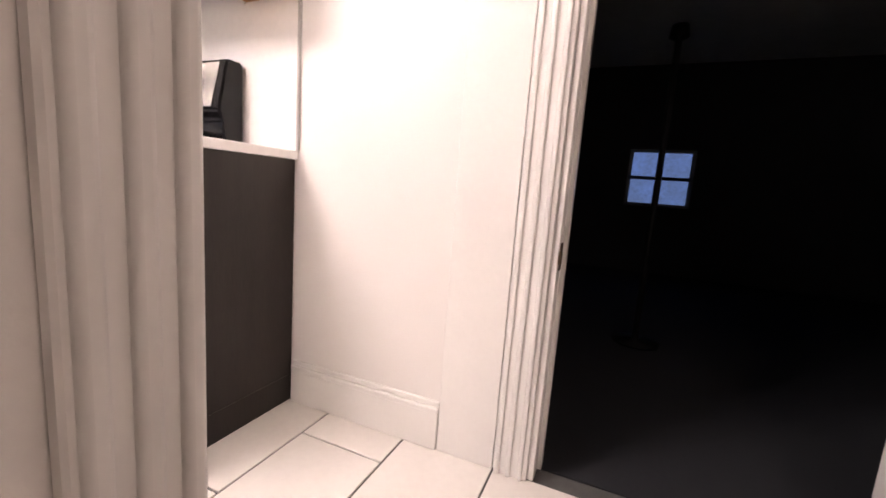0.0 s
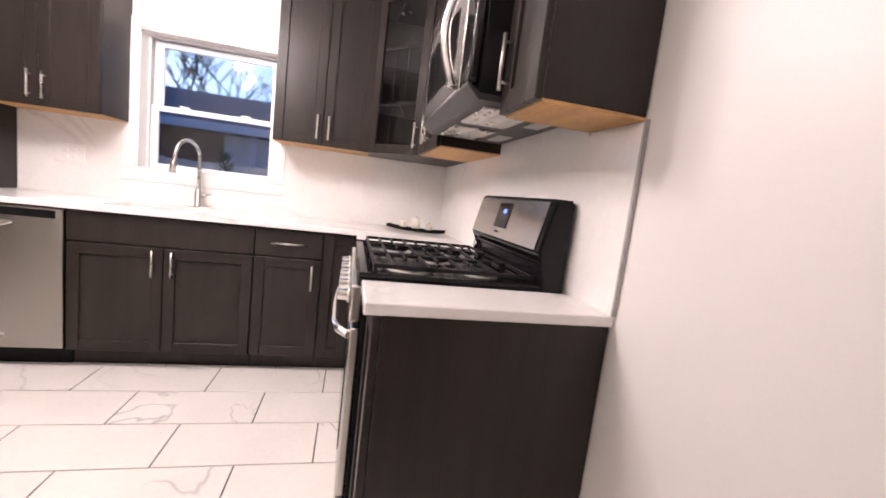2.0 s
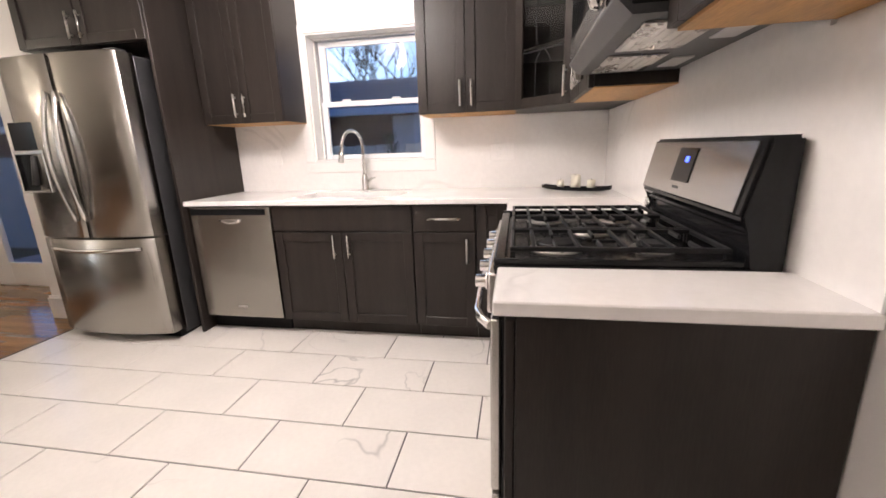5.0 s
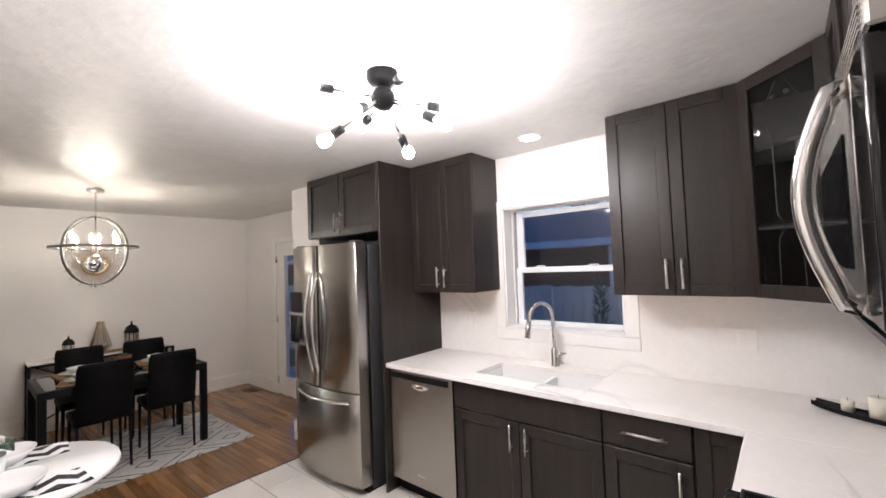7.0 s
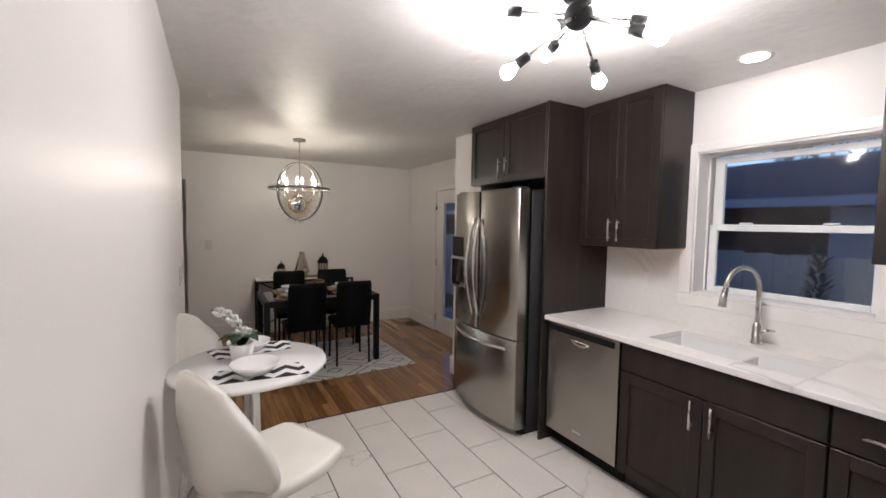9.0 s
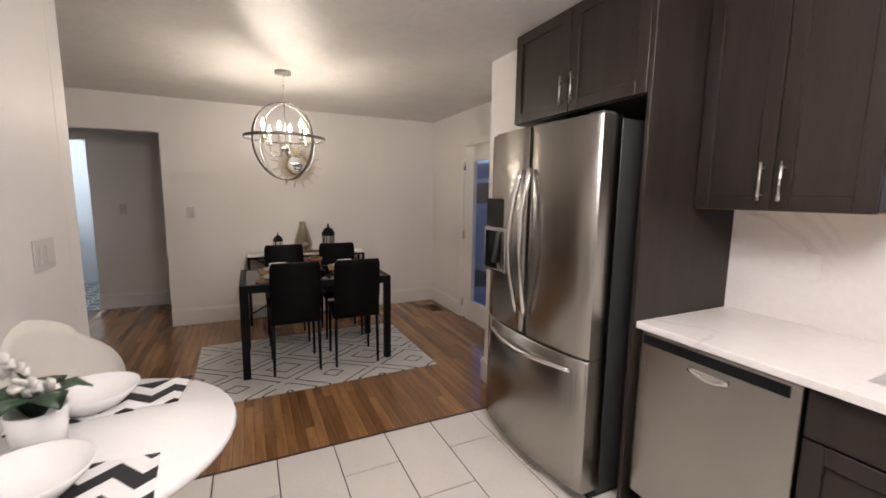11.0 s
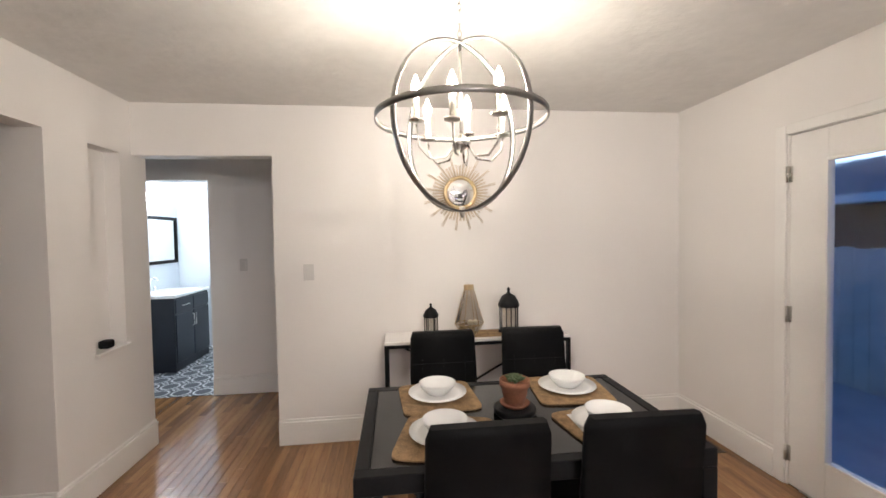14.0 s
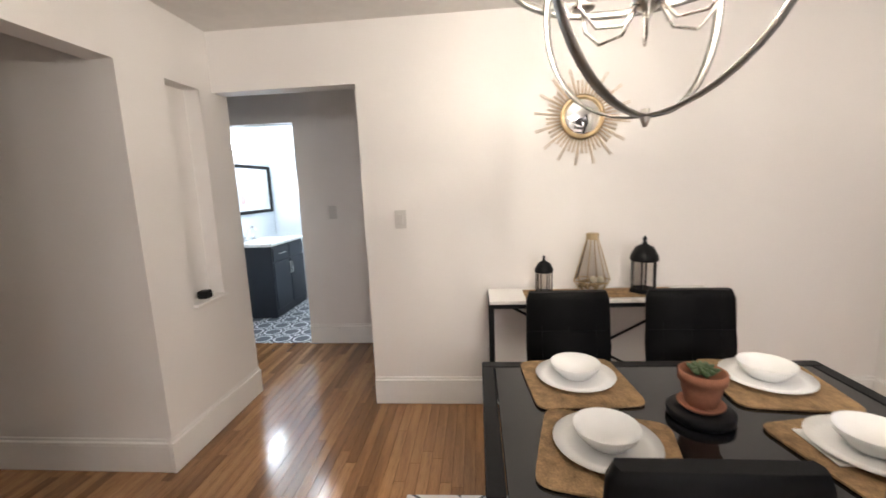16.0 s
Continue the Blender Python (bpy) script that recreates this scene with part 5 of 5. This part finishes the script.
# ---- bistro set ----
bx, by = 2.53, -2.61
c = root("bistro_table", bx, by, 0, "round white bistro table on a chrome pedestal", "bistro table")
Part().lathe([(0.29, 0.883), (0.318, 0.89), (0.323, 0.902), (0.318, 0.914), (0.001, 0.915)], (bx, by, 0), 48).out("top", PORC, c)
Part().lathe([(0.20, 0), (0.205, 0.008), (0.17, 0.02), (0.06, 0.035), (0.034, 0.06), (0.034, 0.82), (0.09, 0.86), (0.12, 0.883)], (bx, by, 0), 32).out("pedestal", CHROME, c)


def stool(m):
    """A white padded swivel stool; it looks along -x, its back at +x."""
    c = root("bar_stool", 0, 0, 0, "white quilted leatherette swivel bar stool on chrome", "bar stool", "bar stools at the bistro table")
    rows = []
    for i in range(13):
        t = i / 12
        x = -0.235 + 0.43 * t
        z = 0.64 + 0.035 * (2 * t - 1) ** 2 - 0.02 * (1 - t) ** 4
        w = 0.215 - 0.05 * (1 - t) ** 3 - 0.03 * t ** 3
        th = 0.035 if 0 < i < 12 else 0.015
        row = []
        for k in range(20):
            a = 2 * math.pi * k / 20
            cy_, cz_ = math.cos(a), math.sin(a)
            row.append((x, w * math.copysign(abs(cy_) ** 0.55, cy_), z + th * math.copysign(abs(cz_) ** 0.6, cz_) + 0.03 * (cy_ * cy_) * t))
        rows.append(row)
    Part().rings(rows).out("seat", WHITELEATHER, c, False)
    q = Part()
    rows = []
    for i in range(12):
        t = i / 11
        z = 0.645 + 0.39 * t
        w = 0.155 + 0.10 * math.sin(math.pi * min(1, t * 1.15)) ** 0.8 - 0.035 * t ** 4
        th = 0.028 if 0 < i < 11 else 0.010
        row = []
        for s_, off in ((1, th), (-1, -th)):
            for k in range(9):
                v = (-1 + k / 4) * s_
                row.append((0.185 + 0.05 * t - 0.11 * abs(v) ** 1.7 * (1 - 0.6 * t) + off * (1 - 0.5 * v * v), w * v, z - 0.05 * t * v * v))
        rows.append(row)
    q.rings(rows).out("backrest", WHITELEATHER, c, False)
    Part().lathe([(0.19, 0.0), (0.195, 0.008), (0.16, 0.02), (0.045, 0.035), (0.03, 0.05), (0.03, 0.34), (0.019, 0.345), (0.019, 0.59), (0.07, 0.60), (0.075, 0.612)], (0, 0, 0), 28).out("pedestal", CHROME, c, False)
    p = Part()
    p.tube([(-0.03, -0.01, 0.28), (-0.10, -0.09, 0.28), (-0.19, -0.08, 0.28), (-0.21, 0, 0.28), (-0.19, 0.08, 0.28), (-0.10, 0.09, 0.28), (-0.03, 0.01, 0.28)], 0.009, 8)
    p.out("footrest", CHROME, c, False)
    Part().tube([(0.03, 0.05, 0.60), (0.05, 0.20, 0.58)], 0.005, 6).out("lever", CHROME, c, False)
    c.matrix_basis = m @ Matrix.Diagonal((1, 1, 1.06, 1))
    return c


st = stool(pose(2.535, -2.13, 0.002, 0, 0, 27))
copy_thing(st, pose(2.63, -3.20, 0.002, 0, 0, -22) @ Matrix.Diagonal((1, 1, 0.93, 1)))
for dy, rz in ((0.16, -6), (-0.16, 6)):
    q = Part()
    poly = [(-0.19, -0.09), (0.19, -0.09), (0.16, 0.06), (-0.16, 0.06)]
    q.prism(poly, 0, 0.003)
    ob = tagged(q.out("placemat", CHEV), "black and white chevron placemat on the bistro table", "placemat", "chevron placemats")
    ob.matrix_basis = pose(bx - 0.02, by + dy, 0.916, 0, 0, 180 + rz if dy > 0 else rz)
    k = tagged(Part().lathe([(0.05, 0), (0.06, 0.003), (0.088, 0.03), (0.098, 0.046), (0.094, 0.046), (0.082, 0.03), (0.05, 0.009), (0.001, 0.008)], (0, 0, 0), 32).out("bowl", PORC), "white bowl on a chevron placemat", "bowl", "bowls on the bistro table")
    k.matrix_basis = pose(bx - 0.0, by + dy * 1.05, 0.9195)
ox, oy, oz = bx + 0.04, by, 0.916
c = root("potted_orchid", ox, oy, oz, "white orchid with dark leaves in a white pot", "potted plant")
Part().lathe([(0.042, 0), (0.05, 0.09), (0.046, 0.09), (0.042, 0.07), (0.001, 0.07)], (ox, oy, oz), 24).out("pot", PORC, c)
p = Part()
for k in range(6):
    a = k * 1.15
    u = Vector((math.cos(a), math.sin(a), 0))
    s_ = Vector((-u.y, u.x, 0))
    b = Vector((ox, oy, oz + 0.075))
    L = [b + u * 0.008, b + u * 0.03 + Vector((0, 0, 0.05)), b + u * 0.065 + Vector((0, 0, 0.055)), b + u * 0.09 + Vector((0, 0, 0.035))]
    p.rings([[q_ - s_ * w, q_ + Vector((0, 0, 0.003)), q_ + s_ * w, q_ - Vector((0, 0, 0.003))] for q_, w in zip(L, (0.010, 0.03, 0.028, 0.004))])
p.out("leaf", LEAF, c)
stem = [Vector((ox + u * 1.0, oy + v, oz + w)) for u, v, w in ((0, 0, 0.07), (0.008, 0.01, 0.16), (0.03, 0.02, 0.215), (0.07, 0.025, 0.245), (0.115, 0.025, 0.25))]
Part().tube(stem, 0.003, 6).out("stem", STEM, c)
p = Part()
for du, dv, dw_ in ((0.0, 0.03, 0.15), (0.02, 0.015, 0.18), (0.035, 0.03, 0.205), (0.06, 0.02, 0.225), (0.085, 0.03, 0.24), (-0.02, 0.01, 0.135)):
    b = Vector((ox + du, oy + dv, oz + dw_))
    for k in range(5):
        a = k * 2 * math.pi / 5
        u = Vector((math.cos(a) * 0.7, 0.35 * math.sin(a), math.sin(a) * 0.7))
        s_ = u.cross(Vector((0.3, 0.9, 0.3))).normalized()
        p.rings([[b + u * t - s_ * w, b + u * t + Vector((0, 0.002, 0)), b + u * t + s_ * w, b + u * t - Vector((0, 0.002, 0))] for t, w in ((0.003, 0.004), (0.022, 0.016), (0.038, 0.004))])
p.out("flower", PETAL, c)

# ---- bathroom glimpse ----
c = root("vanity", 4.8, -8.85, 0, "dark navy bathroom vanity with white top", "vanity")
Part().box(4.57, -9.25, 0.0, 5.078, -8.45, 0.83, 0.003).out("body", NAVY, c)
Part().box(4.55, -9.27, 0.832, 5.078, -8.43, 0.865, 0.004).out("top", PORC, c)
p = Part()
for a in (-9.24, -8.845):
    p.box(4.552, a + 0.005, 0.10, 4.568, a + 0.385, 0.64, 0.003).box(4.552, a + 0.005, 0.66, 4.568, a + 0.385, 0.81, 0.003)
p.out("door", NAVY, c)
for a in (-8.87, -8.82):
    Part().tube([(4.552, a, 0.46), (4.535, a, 0.462), (4.535, a, 0.598), (4.552, a, 0.60)], 0.006, 6).out("handle", NICKEL, c)
Part().tube([(4.552, -8.72, 0.735), (4.535, -8.718, 0.735), (4.535, -8.582, 0.735), (4.552, -8.58, 0.735)], 0.006, 6).out("handle", NICKEL, c)
c = root("bath_faucet", 4.98, -8.75, 0.865, "chrome widespread bathroom faucet", "faucet")
p = Part()
p.tube([(4.98, -8.75, 0.866), (4.98, -8.75, 1.0), (4.95, -8.75, 1.04), (4.90, -8.75, 1.03), (4.89, -8.75, 1.0)], 0.011, 8)
for a in (-8.65, -8.85):
    p.lathe([(0.02, 0.866), (0.016, 0.88), (0.014, 0.93)], (4.98, a, 0), 10)
p.out("body", CHROME, c)
c = root("bath_mirror", 5.07, -8.75, 1.2, "black-framed mirror above the bathroom vanity", "mirror")
p = Part()
p.box(5.05, -9.54, 1.18, 5.078, -9.50, 1.78).box(5.05, -8.44, 1.18, 5.078, -8.40, 1.78).box(5.05, -9.50, 1.18, 5.078, -8.44, 1.22).box(5.05, -9.50, 1.74, 5.078, -8.44, 1.78)
p.out("frame", BLACKM, c)
Part().box(5.064, -9.50, 1.22, 5.068, -8.44, 1.74).out("mirror_face", MIRROR, c)
c = root("vanity_light", 5.0, -8.75, 1.95, "lit white vanity light bar", "wall lamp")
Part().box(5.0, -9.1, 1.95, 5.078, -8.4, 2.05, 0.01, 2).out("shade", GLOWB, c)
c = root("bath_ceiling_lamp", 4.2, -8.6, H, "lit round bathroom ceiling lamp", "ceiling lamp")
Part().lathe([(0.16, -0.002), (0.16, -0.05), (0.12, -0.07), (0.01, -0.075)], (4.2, -8.6, H), 24).out("shade", GLOWB, c)
for z in (1.35, 1.72):
    q = root("wall_ornament", 4.62, -9.59, z, "small pale pink oval wall ornament", "ornament", "bath ornaments")
    Part().ball((4.62, -9.588, z), 0.05, 2, (0.8, 0.2, 1.3)).out("shell", mat("pink_shell", (0.7, 0.52, 0.5), 0.5), q)

# ---- outdoors ----
slab("ground", -60, -60, -0.6, 60, 60, -0.3, GRASS, "dusky lawn around the house", "ground")
slab("pavement", -2.4, -7.5, -0.30, -0.27, -3.5, -0.12, PAVE, "pale concrete patio outside the door", "patio")
c = root("garage", -7.5, -3.0, -0.3, "low neighbouring garage with brick wall and shingle roof", "garage")
Part().box(-10.2, -22, -0.3, -5.8, 4.5, 1.95).out("wall", BRICKM, c)
p = Part()
p.rings([[(-5.35, y, 1.95), (-5.35, y, 2.03), (-8.0, y, 3.0), (-10.7, y, 2.03), (-10.7, y, 1.95)] for y in (-22.4, 4.9)], smooth=False)
p.out("roof", SHINGLE, c)
Part().box(-5.36, -22.4, 1.90, -5.30, 4.9, 2.04).out("gutter", VINYL, c)
p = Part()
Part().box(-5.795, -3.2, -0.3, -5.76, 4.5, 1.89).out("siding", SIDING, c)
Part().box(-5.76, -2.72, -0.3, -5.68, -2.60, 1.90).out("post", VINYL, c)
p.box(-5.80, -11.9, 0.8, -5.74, -11.83, 1.62).box(-5.80, -11.0, 0.8, -5.74, -10.93, 1.62).box(-5.80, -11.83, 1.55, -5.74, -11.0, 1.62).box(-5.80, -11.83, 0.8, -5.74, -11.0, 0.87)
p.out("window", VINYL, c)
c = root("fence", -2.7, -3.0, -0.3, "pale board privacy fence", "fence")
p = Part()
y = -18.0
while y < 4.0:
    p.box(-2.72, y, -0.3, -2.70, y + 0.14, 1.26 + 0.01 * (int(y * 7) % 3), 0.004)
    y += 0.147
p.out("board", FENCE, c, kind="stuff")
p = Part()
for z in (0.1, 1.05):
    p.box(-2.76, -18.0, z, -2.722, 4.0, z + 0.08)
p.out("rail", FENCE, c)


def tree(x, y, s, seed):
    rnd = random.Random(seed)
    c = root("bare_tree", x, y, -0.3, "tall bare winter tree", "tree")
    p = Part()

    def grow(a, d, L, r, depth):
        pts = [a]
        q = a.copy()
        dd = d.copy()
        for _ in range(3):
            dd = (dd + Vector((rnd.uniform(-1, 1), rnd.uniform(-1, 1), rnd.uniform(-0.3, 0.7))) * 0.16).normalized()
            q = q + dd * (L / 3)
            pts.append(q.copy())
        p.tube(pts, [r, r * 0.87, r * 0.74, r * 0.6], 5 if depth > 1 else 7)
        if depth < 5:
            for _ in range(3 if depth < 4 else 2):
                nd = (dd + Vector((rnd.uniform(-1, 1), rnd.uniform(-1, 1), rnd.uniform(-0.3, 0.8))) * 0.75).normalized()
                grow(pts[rnd.choice((2, 3, 3))], nd, L * 0.72, r * 0.56, depth + 1)

    grow(Vector((x, y, -0.3)), Vector((0, 0, 1)), 2.6 * s, 0.17 * s, 0)
    p.out("branches", BARK, c)


tree(-14.0, -5.4, 0.85, 3)
tree(-15.5, -7.2, 0.95, 8)
tree(-16.0, -3.0, 0.9, 5)
c = root("shrub", -2.2, -2.17, -0.3, "dark conical evergreen shrub by the fence", "shrub")
p = Part()
rs = random.Random(5)
for k in range(420):
    t = rs.random()
    a = rs.random() * 6.28
    r = 0.16 * (1 - t) + 0.02
    b = Vector((-2.2 + r * math.cos(a) * rs.random() ** 0.4, -2.17 + r * math.sin(a), -0.25 + 1.62 * t))
    u = Vector((math.cos(a), math.sin(a), 0.9)) * 0.07
    s_ = Vector((-math.sin(a), math.cos(a), 0)) * 0.012
    p.rings([[b - s_, b + s_, b + u * 0.5 + Vector((0, 0, 0.006))], [b + u - s_ * 0.2, b + u + s_ * 0.2, b + u * 1.05]])
p.out("foliage", LEAF, c, kind="stuff")

# ---- floor pieces ----
fl = root("floor_tiles", 1.4, -1.9, 0, "white marble-look porcelain floor tiles with grey joints", "floor")
fl["kind"] = "structure"
cache = {}


def tile_mesh(w, d):
    k = (round(w, 3), round(d, 3))
    if k not in cache:
        q = Part().box(-w / 2, -d / 2, -0.006, w / 2, d / 2, 0.0, 0.0012)
        me = bpy.data.meshes.new("tile")
        q.bm.to_mesh(me)
        q.bm.free()
        me.materials.append(TILE)
        cache[k] = me
    return cache[k]


g = 0.0032
for i in range(-3, 12):
    xa, xb = 0.8625 + 0.305 * i, 0.8625 + 0.305 * (i + 1)
    xa, xb = max(xa, 0.0), min(xb, 4.28)
    if xb - xa < 0.02:
        continue
    off = -1.06 if i % 2 == 0 else -0.755
    for j in range(-6, 4):
        yb = off + 0.61 * j
        ya, yt = max(yb - 0.61, -3.79), min(yb, 0.0)
        if yt - ya < 0.02:
            continue
        me = tile_mesh(xb - xa - 2 * g, yt - ya - 2 * g)
        ob = new("tile", me)
        ob.parent = fl
        ob.matrix_parent_inverse = fl.matrix_basis.inverted()
        ob.matrix_basis = pose((xa + xb) / 2, (ya + yt) / 2, 0.0)

fw = root("floor_boards", 2.0, -5.3, 0, "glossy narrow oak strip floor", "floor")
fw["kind"] = "structure"
rp = random.Random(11)
stuffing, near = Part(), 0
tones = []
W_, x = 0.057, -0.26
while x < 7.0:
    y = -3.79
    first = rp.uniform(0.2, 1.2)
    while y > -7.69:
        L = first if first else rp.uniform(0.5, 1.5)
        first = 0
        ye = max(y - L, -7.70)
        if y - ye > 0.03:
            if near < 300 and 0.3 < x < 3.87 and y > -6.6:
                q = Part().box(-W_ / 2 + 0.0006, -(y - ye) / 2 + 0.0006, -0.012, W_ / 2 - 0.0006, (y - ye) / 2 - 0.0006, 0.0, 0.0007)
                ob = q.out("board", OAK, fw)
                ob.matrix_basis = pose(x + W_ / 2, (y + ye) / 2, 0)
                near += 1
            else:
                n0 = len(stuffing.bm.faces)
                stuffing.box(x + 0.0006, ye + 0.0006, -0.012, x + W_ - 0.0006, y - 0.0006, 0.0)
                tones.append(rp.random())
        y = ye
    x += W_
ob = stuffing.out("board", OAK, fw, kind="stuff")
at = ob.data.attributes.new("tone", "FLOAT", "FACE")
for i, poly in enumerate(ob.data.polygons):
    at.data[i].value = tones[min(i // 6, len(tones) - 1)]
slab("threshold", -0.1, -3.80, -0.004, 2.85, -3.785, 0.003, GAP, "thin dark joint between tile and oak", "threshold")
